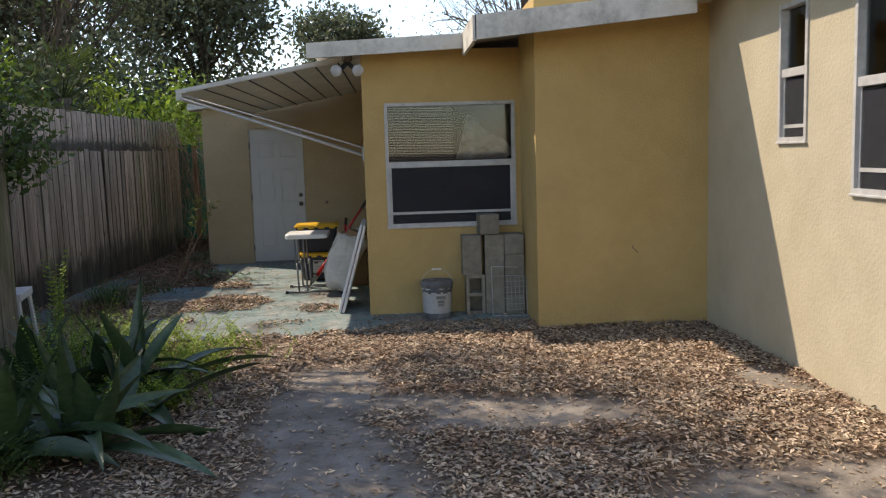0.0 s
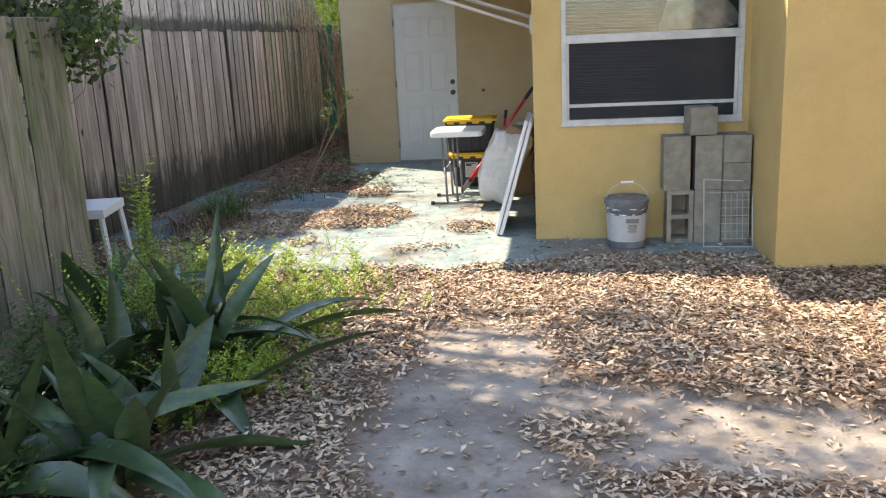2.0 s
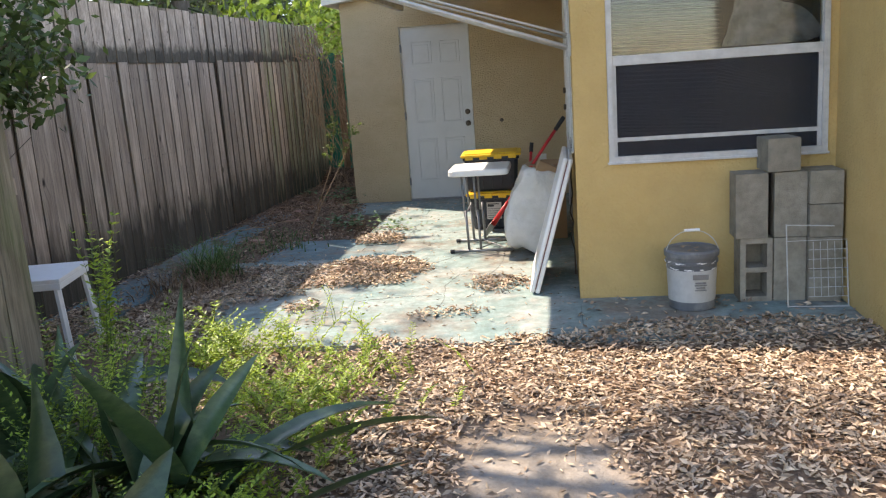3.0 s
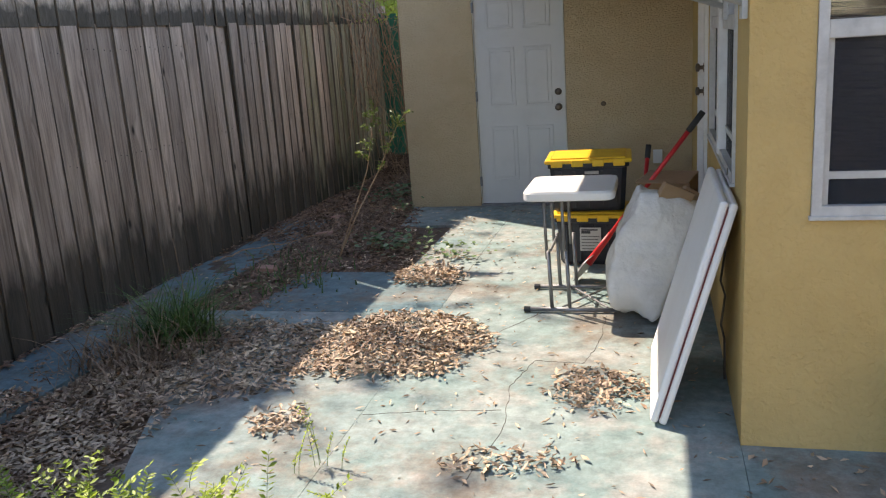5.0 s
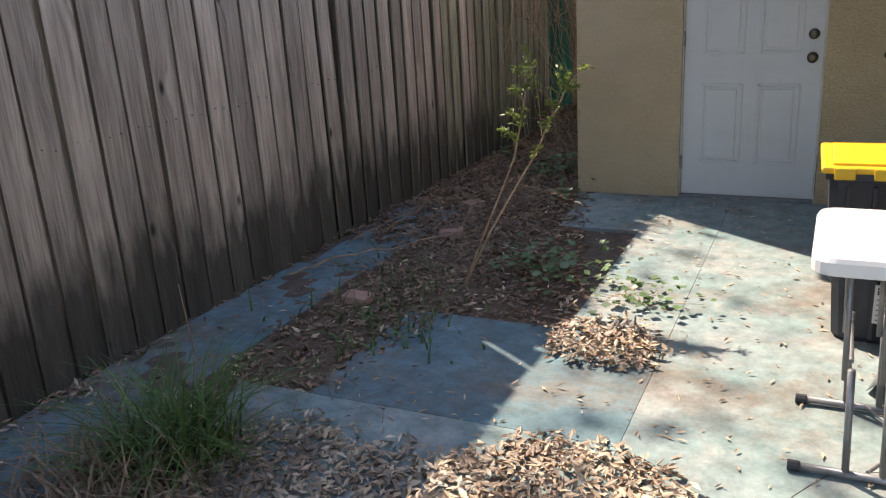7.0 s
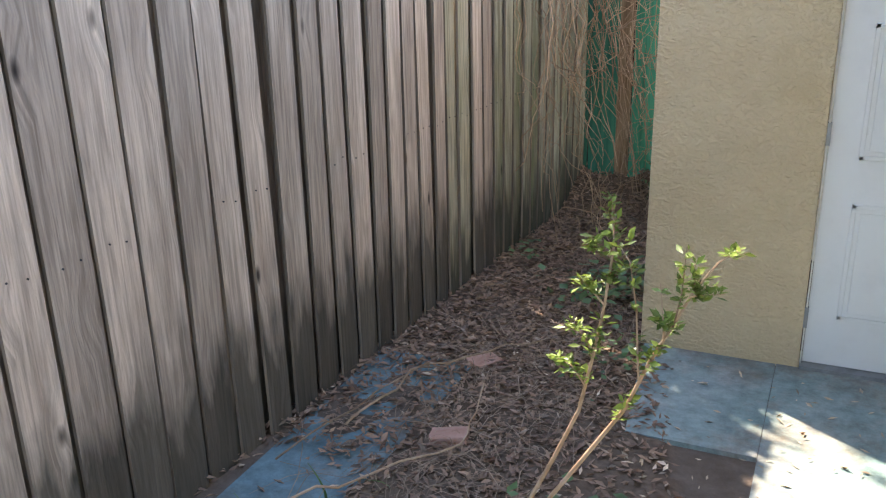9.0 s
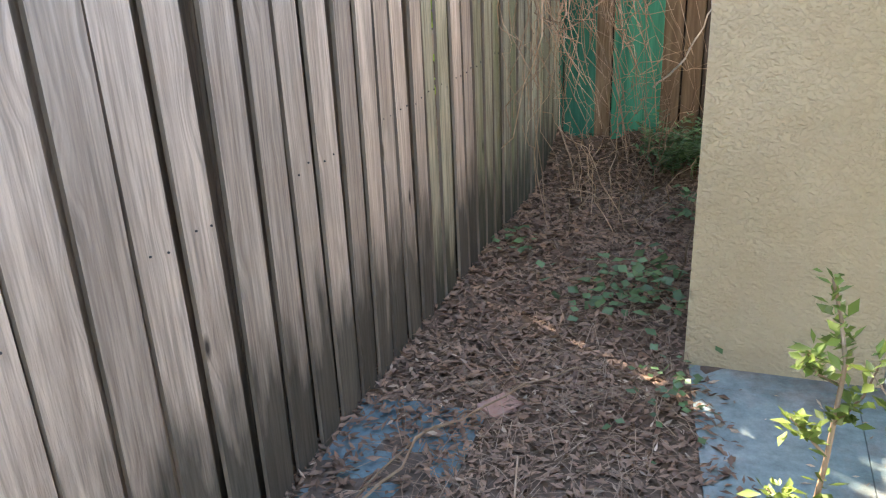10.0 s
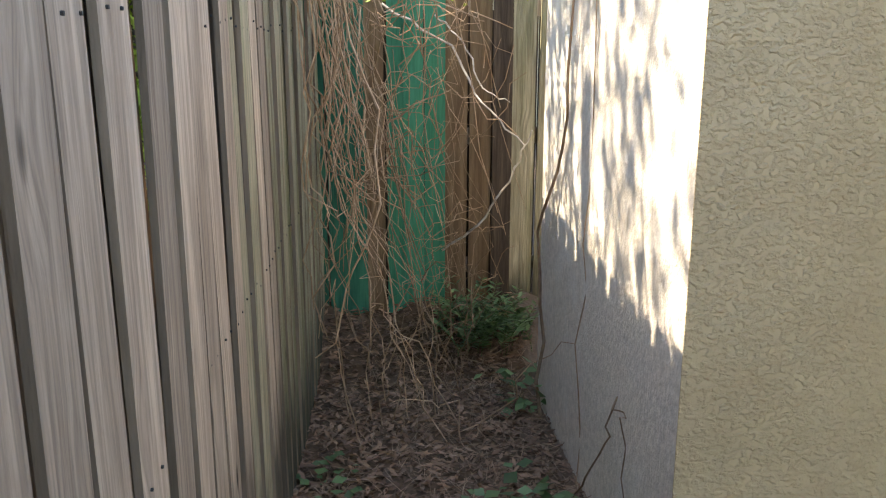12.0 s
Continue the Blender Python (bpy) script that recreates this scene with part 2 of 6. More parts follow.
# Darker, browner leaf colour for the fence strip and the alley.
dark_leaf = material("dark_oak_leaves", (0.155, 0.088, 0.055), (0.32, 0.20, 0.125), 4, 0.6, 0.25, 70, spread=0.4, spec=0.3)
dry_leaf = material("dry_oak_leaves", (0.24, 0.15, 0.095), (0.56, 0.44, 0.30), 4, 0.6, 0.25, 70, spread=0.6, spec=0.35)
weed_light = material("bright_weed_foliage", (0.20, 0.30, 0.03), (0.38, 0.48, 0.06), 5, 0.5, 0.0, spread=0.35, see=0.4)
leaf_green = material("oak_foliage", (0.045, 0.075, 0.018), (0.09, 0.13, 0.03), 3, 0.5, 0.0, spread=0.5, see=0.35)
leaf_light = material("light_foliage", (0.20, 0.29, 0.03), (0.34, 0.43, 0.06), 5, 0.5, 0.0, spread=0.35, see=0.4)
leaf_sapling = material("sapling_foliage", (0.10, 0.15, 0.03), (0.21, 0.27, 0.055), 5, 0.5, 0.0, spread=0.4, see=0.35)
leaf_dusty = material("dusty_foliage", (0.075, 0.095, 0.05), (0.14, 0.16, 0.08), 3, 0.55, 0.0, spread=0.5, see=0.35)
blade_green = material("snake_plant_leaf", (0.018, 0.044, 0.018), (0.05, 0.088, 0.034), 14, 0.38, 0.1, 30, stretch=(1, 1, 2.2), stain=(0.09, 0.13, 0.06), stain_scale=9, stain_amount=0.6, spread=0.25, spec=0.5)
grass_green = material("grass_blades", (0.05, 0.11, 0.025), (0.12, 0.20, 0.05), 5, 0.5, 0.0, spread=0.4, see=0.25)
ivy_green = material("ivy_leaf", (0.07, 0.13, 0.05), (0.14, 0.22, 0.085), 5, 0.45, 0.0, spread=0.35, see=0.25)
blind_grey = material("dusty_blind", (0.12, 0.12, 0.12), (0.20, 0.20, 0.195), 9, 0.6, 0)
film_haze = material("hazy_plastic_film", (0.14, 0.145, 0.15), (0.34, 0.34, 0.34), 12, 0.3, 0.6, 14, see=0.4, dist=0.02)
seam_dark = material("dark_red_trim", (0.13, 0.03, 0.025), (0.2, 0.05, 0.04), 12, 0.6, 0)
soil_dark = material("soil_in_cracks", (0.06, 0.048, 0.036), (0.12, 0.10, 0.08), 30, 0.95, 0)
terracotta = material("pink_paver", (0.36, 0.19, 0.13), (0.46, 0.27, 0.20), 12, 0.9, 0.4, 60)
moss = material("spanish_moss", (0.16, 0.17, 0.13), (0.24, 0.25, 0.19), 5, 0.9, 0.0, spread=0.3, see=0.2)


def make_glass(name, tint):
    m = bpy.data.materials.new(name)
    m.use_nodes = True
    n, l = m.node_tree.nodes, m.node_tree.links
    n.remove(n["Principled BSDF"])
    g = n.new("ShaderNodeBsdfGlossy")
    g.inputs["Roughness"].default_value = 0.02
    t = n.new("ShaderNodeBsdfTransparent")
    t.inputs["Color"].default_value = (*tint, 1)
    f = n.new("ShaderNodeFresnel")
    f.inputs["IOR"].default_value = 1.5
    mx = n.new("ShaderNodeMixShader")
    l.new(f.outputs[0], mx.inputs[0])
    l.new(t.outputs[0], mx.inputs[1])
    l.new(g.outputs[0], mx.inputs[2])
    l.new(mx.outputs[0], n["Material Output"].inputs[0])
    return m


def make_screen():
    m = bpy.data.materials.new("insect_screen")
    m.use_nodes = True
    n, l = m.node_tree.nodes, m.node_tree.links
    b = n["Principled BSDF"]
    b.inputs["Base Color"].default_value = (0.035, 0.037, 0.043, 1)
    b.inputs["Roughness"].default_value = 0.8
    t = n.new("ShaderNodeBsdfTransparent")
    mx = n.new("ShaderNodeMixShader")
    mx.inputs[0].default_value = 0.42
    l.new(t.outputs[0], mx.inputs[1])
    l.new(b.outputs[0], mx.inputs[2])
    l.new(mx.outputs[0], n["Material Output"].inputs[0])
    return m


screen_mat = make_screen()
glass = make_glass("window_glass", (0.9, 0.93, 0.92))
screen_glass = make_glass("screened_glass", (0.62, 0.64, 0.68))
film = make_glass("clear_film", (0.8, 0.8, 0.78))


def ground_material():
    m = material("ground_soil", (0.10, 0.075, 0.055), (0.17, 0.13, 0.10), 9, 0.95, 0.8, 45, spec=0.1)
    n, l = m.node_tree.nodes, m.node_tree.links
    b = n["Principled BSDF"]
    soil = b.inputs["Base Color"].links[0].from_socket
    co = n.new("ShaderNodeTexCoord")

    def blend(base, name, low, high, scale, lo=0.32, hi=0.68):
        t = n.new("ShaderNodeTexNoise")
        t.inputs["Scale"].default_value = scale
        t.inputs["Detail"].default_value = 9
        t.inputs["Roughness"].default_value = 0.7
        l.new(co.outputs["Object"], t.inputs["Vector"])
        r = n.new("ShaderNodeMapRange")
        r.inputs["From Min"].default_value, r.inputs["From Max"].default_value = lo, hi
        l.new(t.outputs[0], r.inputs[0])
        c = n.new("ShaderNodeMix")
        c.data_type = "RGBA"
        c.inputs[6].default_value, c.inputs[7].default_value = (*low, 1), (*high, 1)
        l.new(r.outputs[0], c.inputs[0])
        at = n.new("ShaderNodeAttribute")
        at.attribute_name = name
        o = n.new("ShaderNodeMix")
        o.data_type = "RGBA"
        l.new(at.outputs["Fac"], o.inputs[0])
        l.new(base, o.inputs[6])
        l.new(c.outputs[2], o.inputs[7])
        return o.outputs[2]

    out = blend(soil, "path", (0.16, 0.135, 0.105), (0.34, 0.305, 0.255), 3.5)
    out = blend(out, "litter", (0.075, 0.045, 0.028), (0.20, 0.13, 0.08), 30)
    l.new(out, b.inputs["Base Color"])
    return m


ground_mat = ground_material()


def slab_material(name, low, high, dirt):
    m = material(name, low, high, 2.2, 0.85, 0.25, 60,
                 stain=dirt, stain_scale=2.6, stain_amount=0.95, spec=0.25, dist=0.004)
    n, l = m.node_tree.nodes, m.node_tree.links
    b = n["Principled BSDF"]
    base = b.inputs["Base Color"].links[0].from_socket
    co = n.new("ShaderNodeTexCoord")
    t = n.new("ShaderNodeTexNoise")
    t.inputs["Scale"].default_value = 0.9
    t.inputs["Detail"].default_value = 10
    t.inputs["Roughness"].default_value = 0.75
    l.new(co.outputs["Object"], t.inputs["Vector"])
    r = n.new("ShaderNodeMapRange")
    r.inputs["From Min"].default_value, r.inputs["From Max"].default_value = 0.50, 0.62
    r.inputs["To Max"].default_value = 0.8
    l.new(t.outputs[0], r.inputs[0])
    c = n.new("ShaderNodeMix")
    c.data_type = "RGBA"
    c.inputs[7].default_value = (0.20, 0.16, 0.12, 1)
    l.new(r.outputs[0], c.inputs[0])
    l.new(base, c.inputs[6])
    g = n.new("ShaderNodeTexNoise")
    g.inputs["Scale"].default_value = 9.0
    g.inputs["Detail"].default_value = 10
    g.inputs["Roughness"].default_value = 0.8
    l.new(co.outputs["Object"], g.inputs["Vector"])
    gr = n.new("ShaderNodeMapRange")
    gr.inputs["From Min"].default_value, gr.inputs["From Max"].default_value = 0.38, 0.62
    gr.inputs["To Min"].default_value, gr.inputs["To Max"].default_value = 0.68, 1.18
    l.new(g.outputs[0], gr.inputs[0])
    hv = n.new("ShaderNodeHueSaturation")
    l.new(gr.outputs[0], hv.inputs["Value"])
    l.new(c.outputs[2], hv.inputs["Color"])
    l.new(hv.outputs[0], b.inputs["Base Color"])
    return m


slab_mat = slab_material("worn_teal_concrete", (0.165, 0.245, 0.23), (0.27, 0.32, 0.30), (0.34, 0.325, 0.29))
# Darker, bluer teal: fence shade and some dirt are put into this colour.
strip_mat = slab_material("shaded_dirty_teal_concrete", (0.10, 0.17, 0.18), (0.17, 0.25, 0.26), (0.14, 0.15, 0.14))

# ---- helpers for building ----


def part(name, bm, mat, parent=None, label="", smooth=False):
    me = bpy.data.meshes.new(name)
    bm.to_mesh(me)
    bm.free()
    me.materials.append(mat)
    if smooth:
        me.polygons.foreach_set("use_smooth", [True] * len(me.polygons))
    ob = new(name, me)
    ob.parent = parent
    if label:
        tagged(ob, label)
    return ob


def thing(name, at, label, category, group="", turn=0):
    ob = new(name)
    ob.matrix_basis = pose(*at, 0, 0, turn)
    return tagged(ob, label, category, group)


def structure(name, bm, mat, label=""):
    return tagged(part(name, bm, mat), label, kind="structure")


def box(bm, x0, y0, z0, x1, y1, z1, bevel=0.0, m=None):
    vs = [bm.verts.new((x, y, z)) for z in (z0, z1) for y in (y0, y1) for x in (x0, x1)]
    faces = [bm.faces.new([vs[i] for i in q]) for q in ((0, 2, 3, 1), (4, 5, 7, 6), (0, 1, 5, 4), (2, 6, 7, 3), (0, 4, 6, 2), (1, 3, 7, 5))]
    if m:
        for v in vs:
            v.co = m @ v.co
    if bevel:
        es = list({e for f in faces for e in f.edges})
        bmesh.ops.bevel(bm, geom=es, offset=bevel, segments=2, affect="EDGES", profile=0.5)
    return bm


def boxes(*rows, bevel=0.0):
    bm = bmesh.new()
    for r in rows:
        box(bm, *r, bevel=bevel)
    return bm


def tube(bm, points, radius, sides=8, taper=1.0):
    pts = [Vector(p) for p in points]
    rings = []
    last = None
    for i, p in enumerate(pts):
        d = (pts[min(i + 1, len(pts) - 1)] - pts[max(i - 1, 0)]).normalized()
        if last is None:
            u = d.orthogonal().normalized()
        else:
            u = (last - d * last.dot(d)).normalized()
        last = u
        v = d.cross(u)
        r = radius * (1 + (taper - 1) * i / max(1, len(pts) - 1))
        rings.append([bm.verts.new(p + (u * math.cos(a) + v * math.sin(a)) * r) for a in [2 * math.pi * k / sides for k in range(sides)]])
    for a, b in zip(rings, rings[1:]):
        for k in range(sides):
            bm.faces.new((a[k], a[(k + 1) % sides], b[(k + 1) % sides], b[k]))
    bm.faces.new(rings[0][::-1])
    bm.faces.new(rings[-1])
    return bm


def lathe(bm, profile, at=(0, 0, 0), sides=32):
    rings = [[bm.verts.new((at[0] + r * math.cos(2 * math.pi * k / sides), at[1] + r * math.sin(2 * math.pi * k / sides), at[2] + z)) for k in range(sides)] for r, z in profile]
    for a, b in zip(rings, rings[1:]):
        for k in range(sides):
            bm.faces.new((a[k], a[(k + 1) % sides], b[(k + 1) % sides], b[k]))
    bm.faces.new(rings[0][::-1])
    bm.faces.new(rings[-1])
    return bm


def fast_mesh(name, verts, quads, mat, label="", category="", kind="", parent=None):
    """verts (n, 3) and quads (m, 4) as arrays."""
    me = bpy.data.meshes.new(name)
    me.vertices.add(len(verts))
    me.vertices.foreach_set("co", np.asarray(verts, dtype=np.float32).ravel())
    k = quads.shape[1]
    me.loops.add(quads.size)
    me.loops.foreach_set("vertex_index", quads.astype(np.int32).ravel())
    me.polygons.add(len(quads))
    me.polygons.foreach_set("loop_start", np.arange(0, quads.size, k, dtype=np.int32))
    me.update(calc_edges=True)
    me.validate()
    me.materials.append(mat)
    ob = new(name, me)
    ob.parent = parent
    return tagged(ob, label, category, kind=kind)


rng = np.random.default_rng(7)


def unit(v):
    return v / np.maximum(np.linalg.norm(v, axis=1, keepdims=True), 1e-6)


def leaves(pos, along, normal, length, width, fold=0.25):
    """Folded leaves: two quads each about the midrib."""
    n = len(pos)
    along = unit(along)
    side = unit(np.cross(normal, along))
    nor = np.cross(along, side)
    L, W = length[:, None], width[:, None]
    a = pos
    b = pos + along * L * 0.5 - nor * L * fold * 0.35
    c = pos + along * L
    r = pos + along * L * 0.5 + side * W * 0.5 + nor * W * fold
    l = pos + along * L * 0.5 - side * W * 0.5 + nor * W * fold
    verts = np.stack([a, r, c, l, b], 1).reshape(-1, 3)
    base = np.arange(n)[:, None] * 5
    tri = np.concatenate([base + np.array([[0, 1, 4]]), base + np.array([[1, 2, 4]]), base + np.array([[2, 3, 4]]), base + np.array([[3, 0, 4]])])
    return verts, tri


# ---- house ----
XW, XE, XB, XR = -1.07, 2.06, 0.49, 2.06
YB, YN, YS = 6.92, 7.84, 12.40
structure("wall_east", boxes((XR, -5, -0.1, XR + 0.2, 3.42, 3.1), (XR, 3.42, -0.1, XR + 0.2, 4.50, 1.29), (XR, 3.42, 2.70, XR + 0.2, 4.50, 3.1),
                             (XR, 4.50, -0.1, XR + 0.2, 5.09, 3.1), (XR, 5.09, -0.1, XR + 0.2, 5.52, 1.62), (XR, 5.09, 2.60, XR + 0.2, 5.52, 3.1),
                             (XR, 5.52, -0.1, XR + 0.2, 11.0, 3.1)), stucco_pale, "pale cream rough stucco house wall")
structure("wall_bump", boxes((XB, YB, -0.1, XE, YB + 0.15, 2.95), (XB, YB + 0.15, -0.1, XB + 0.15, YN, 2.95)), stucco, "ochre stucco wall of the projecting room")
structure("wall_window", boxes((XW, YN, -0.1, -0.86, YN + 0.2, 2.62), (0.44, YN, -0.1, XB + 0.15, YN + 0.2, 2.62),
                               (-0.86, YN, -0.1, 0.44, YN + 0.2, 0.88), (-0.86, YN, 2.11, 0.44, YN + 0.2, 2.62)), stucco, "ochre stucco wall under and round the window")
structure("wall_porch", boxes((XW, YN + 0.2, -0.1, XW + 0.15, 8.27, 2.62), (XW, 8.27, -0.1, XW + 0.15, 9.85, 0.92), (XW, 8.27, 2.10, XW + 0.15, 9.85, 2.62),
                              (XW, 9.85, -0.1, XW + 0.15, 10.15, 2.62), (XW, 10.15, 2.08, XW + 0.15, 11.05, 2.62), (XW, 10.15, -0.1, XW + 0.15, 11.05, 0.10), (XW, 11.05, -0.1, XW + 0.15, YS, 2.62)), stucco, "ochre stucco side wall under the porch roof")
structure("wall_shed", boxes((-3.6385, YS, -0.1, -3.625, YS + 0.004, 2.42), (-3.625, YS, -0.1, -2.965, YS + 0.15, 2.42), (-2.965, YS, 2.035, -2.145, YS + 0.15, 2.42), (-2.145, YS, -0.1, XE, YS + 0.15, 2.6), (-2.965, YS + 0.03, -0.1, -2.145, YS + 0.15, 0.012)), stucco_tan, "tan stucco wall beside the shed door")
structure("wall_alley", boxes((-3.638, YS + 0.15, -0.1, -3.47, 14.1, 2.42), (-3.638, YS + 0.005, -0.1, -3.626, YS + 0.15, 2.42), (-3.47, 13.95, -0.1, XE, 14.1, 2.42)), stucco_grey, "grey bare stucco wall with worn whitewash")
# Lining box added close behind the window so the room looks unlit.
structure("dark_lining", boxes((-0.915, 8.55, 0.02, 0.55, 8.6, 2.6), (-0.915, 8.045, 0.02, -0.905, 8.55, 2.6), (0.54, 8.045, 0.02, 0.55, 8.55, 2.6), (-0.905, 8.045, 2.55, 0.54, 8.55, 2.6), (-0.905, 8.045, 0.5, 0.54, 8.55, 0.52)), unlit_room)
structure("floor_inside", boxes((XW + 0.15, YN + 0.2, -0.02, XR + 3, YS, 0.02), (XR + 0.2, -5, -0.02, XR + 3, YN, 0.02)), unlit_room)
structure("wall_back", boxes((XR + 3, -5, -0.1, XR + 3.1, YS, 3.1), (XR + 0.2, -5.1, -0.1, XR + 3, -5, 3.1)), unlit_room)


def sloped(bm, xa, xb, y0, y1, za, zb, thick):
    """A slab whose top runs from za at xa to zb at xb."""
    vs = [bm.verts.new(p) for p in ((xa, y0, za - thick), (xb, y0, zb - thick), (xb, y1, zb - thick), (xa, y1, za - thick), (xa, y0, za), (xb, y0, zb), (xb, y1, zb), (xa, y1, za))]
    for q in ((3, 2, 1, 0), (4, 5, 6, 7), (0, 1, 5, 4), (1, 2, 6, 5), (2, 3, 7, 6), (3, 0, 4, 7)):
        bm.faces.new([vs[i] for i in q])
    return bm


structure("roof_bump", sloped(bmesh.new(), -0.05, 1.78, 6.54, 12.6, 2.72, 2.90, 0.05), roof_white, "low flat roof edge")
structure("fascia_bump", sloped(bmesh.new(), -0.07, 1.80, 6.50, 6.537, 2.735, 2.915, 0.20), old_white, "weathered white fascia board with flaking paint")
structure("fascia_bump_side", sloped(bmesh.new(), -0.09, -0.06, 6.50, 7.6, 2.735, 2.735, 0.21), old_white, "weathered white fascia end")
structure("roof_window", sloped(bmesh.new(), -1.53, -0.02, 7.54, 12.6, 2.64, 2.70, 0.05), roof_white, "low flat roof edge")
structure("fascia_window", sloped(bmesh.new(), -1.56, -0.092, 7.50, 7.537, 2.665, 2.725, 0.14), old_white, "weathered white fascia board")
structure("roof_east", sloped(bmesh.new(), 1.76, XR + 3.2, -5.2, 12.8, 2.95, 3.35, 0.12), old_white, "roof eave of the house with white fascia")
structure("roof_shed", sloped(bmesh.new(), -3.80, -1.5, 12.22, 14.3, 2.42, 2.66, 0.09), old_white, "shed roof edge")
lean_to = bmesh.new()
for k in range(8):
    xa = -2.84 + k * 0.221
    sloped(lean_to, xa, xa + 0.213, 8.0, 12.22, 2.30 + 0.30 * k / 8 + 0.004 * (k % 2), 2.30 + 0.30 * (k + 0.96) / 8 + 0.004 * (k % 2), 0.035)
porch_roof = structure("porch_roof", lean_to, roof_white, "white ribbed porch roof with dark seams")
for k in range(1, 8):
    xa = -2.84 + k * 0.221 - 0.004
    za = 2.30 + 0.30 * k / 8 - 0.041
    part("seam", boxes((xa - 0.008, 8.0, za, xa + 0.008, 12.2, za + 0.008)), ink, porch_roof)
structure("porch_gutter", boxes((-2.90, 7.97, 2.20, -2.845, 12.2, 2.305)), old_white, "white porch roof edge beam")
structure("porch_beam", sloped(bmesh.new(), -2.85, -1.08, 7.975, 7.998, 2.31, 2.62, 0.042), roof_white)

# ---- ground ----


def blob(x, y, cx, cy, rx, ry, turn=0.0, soft=0.35):
    """1 inside an ellipse, falling to 0 at its edge."""
    c, s = math.cos(radians(turn)), math.sin(radians(turn))
    u, v = ((x - cx) * c + (y - cy) * s) / rx, (-(x - cx) * s + (y - cy) * c) / ry
    return np.clip((1 - np.sqrt(u * u + v * v)) / soft, 0, 1)


def wobble(x, y, scale=1.0, seed=0.0):
    return (np.sin(x * 3.1 * scale + seed) * np.cos(y * 2.7 * scale - seed * 2) + 0.6 * np.sin(x * 7.3 * scale + y * 5.9 * scale + seed) + 0.4 * np.cos(x * 15.7 * scale - y * 13.1 * scale + 2 * seed)) / 2.0


def bare(x, y):
    """Where the grey path shows."""
    x, y = x + 0.10 * wobble(x, y, 1.4, 2), y + 0.10 * wobble(x, y, 1.4, 5)
    a = blob(x, y, -1.30, 4.9, 0.50, 1.25, 0, 0.3)
    b = blob(x, y, -1.15, 3.1, 0.62, 1.6, 0, 0.3)
    c = blob(x, y, -0.35, 4.60, 1.25, 0.42, -12, 0.3)
    d = blob(x, y, 1.35, 2.9, 1.1, 0.75, 0, 0.3)
    e = blob(x, y, 1.75, 5.0, 0.32, 0.45, 0, 0.4)
    g = blob(x, y, -1.1, 1.0, 0.9, 1.6, 0, 0.3)
    return np.maximum.reduce([a, b, c, d, e, g])


def on_slab(x, y):
    edge = np.where(y < 8.1, -2.6 - (y - 7.0) * 1.4, np.where(y < 9.3, -4.15, np.where(y < 10.15, -3.78 + (y - 9.3) * 0.2, -3.0 - (y - 10.15) * 0.25)))
    main = (x > edge) & (y > 6.98) & (y < 12.4) & (x < -1.07)
    near = (x > -1.1) & (x < 0.51) & (y > 6.98) & (y < 7.84)
    return main | near


def litter(x, y):
    """How thickly dry leaves lie, 0 to 1."""
    w = wobble(x, y, 1.0, 1)
    front = np.where(y < 7.04 + 0.10 * w + 0.25 * blob(x, y, -0.35, 7.1, 0.75, 0.6), 1.0, 0.0) * (1 - 0.93 * bare(x, y)) * (0.86 + 0.14 * w)
    front = np.maximum(front, 0.75 * blob(x, y, -0.85, 4.55, 0.33, 0.28, 0, 0.6))
    front = np.maximum(front, 0.6 * blob(x, y, -0.85, 3.85, 0.16, 0.10, 0, 0.6))
    front = front * np.where(x < -2.3, 0.7, 1.0)
    xx, yy = x + 0.07 * wobble(x, y, 1.8, 3), y + 0.07 * wobble(x, y, 1.8, 7)
    pile = blob(xx, yy, -2.72, 8.80, 0.54, 0.52, 0, 0.18)
    tail = 0.9 * blob(xx, yy, -3.55, 8.55, 0.75, 0.62, 15, 0.3)
    left = 0.95 * blob(xx, yy, -4.10, 7.75, 0.72, 1.25, 0, 0.3) * np.where((y > 8.0) & (x < -4.28), 0.0, 1.0)
    patch = blob(xx, yy, -2.86, 10.05, 0.30, 0.27, 0, 0.35)
    board = 0.8 * blob(xx, yy, -1.62, 8.30, 0.26, 0.30, 0, 0.5)
    small = 0.8 * blob(xx, yy, -2.98, 7.85, 0.14, 0.2, 0, 0.5)
    thin = 0.5 * blob(xx, yy, -1.95, 7.60, 0.35, 0.16, 20, 0.6)
    dirt = np.where((y > 8.8) & (x < -3.1) & (y < 12.4) & ~on_slab(x, y), 0.55 + 0.25 * w, 0.0)
    strip = np.where((x < -4.30 + 0.04 * w) & (x > -4.72 + 0.05 * w) & (y < 11.9), 0.08, 0.0)
    dirt = np.where(strip > 0, 0.05, dirt)
    seam = np.where((x < -4.74 + 0.07 * w) & (y > 7), 0.9, 0.0)
    wallfoot = 0.8 * blob(xx, yy, 0.0, 7.1, 1.4, 0.16, 0, 0.5)
    alley = np.where((y > 11.7) & (x < -3.62), 0.75 + 0.2 * w, 0.0)
    return np.clip(np.maximum.reduce([front, pile, tail, left, patch, board, small, thin, dirt, seam, wallfoot, alley]), 0, 1)


def path_mask(x, y):
    strip = (x < -4.27) & (x > -4.8) & (y > 7.0) & (y < 11.95)
    return np.clip(np.where(y < 6.98, 0.55 + 0.6 * bare(x, y), 0.0), 0, 1) * np.where((x < -2.4) & ~strip, 0.2, 1.0)


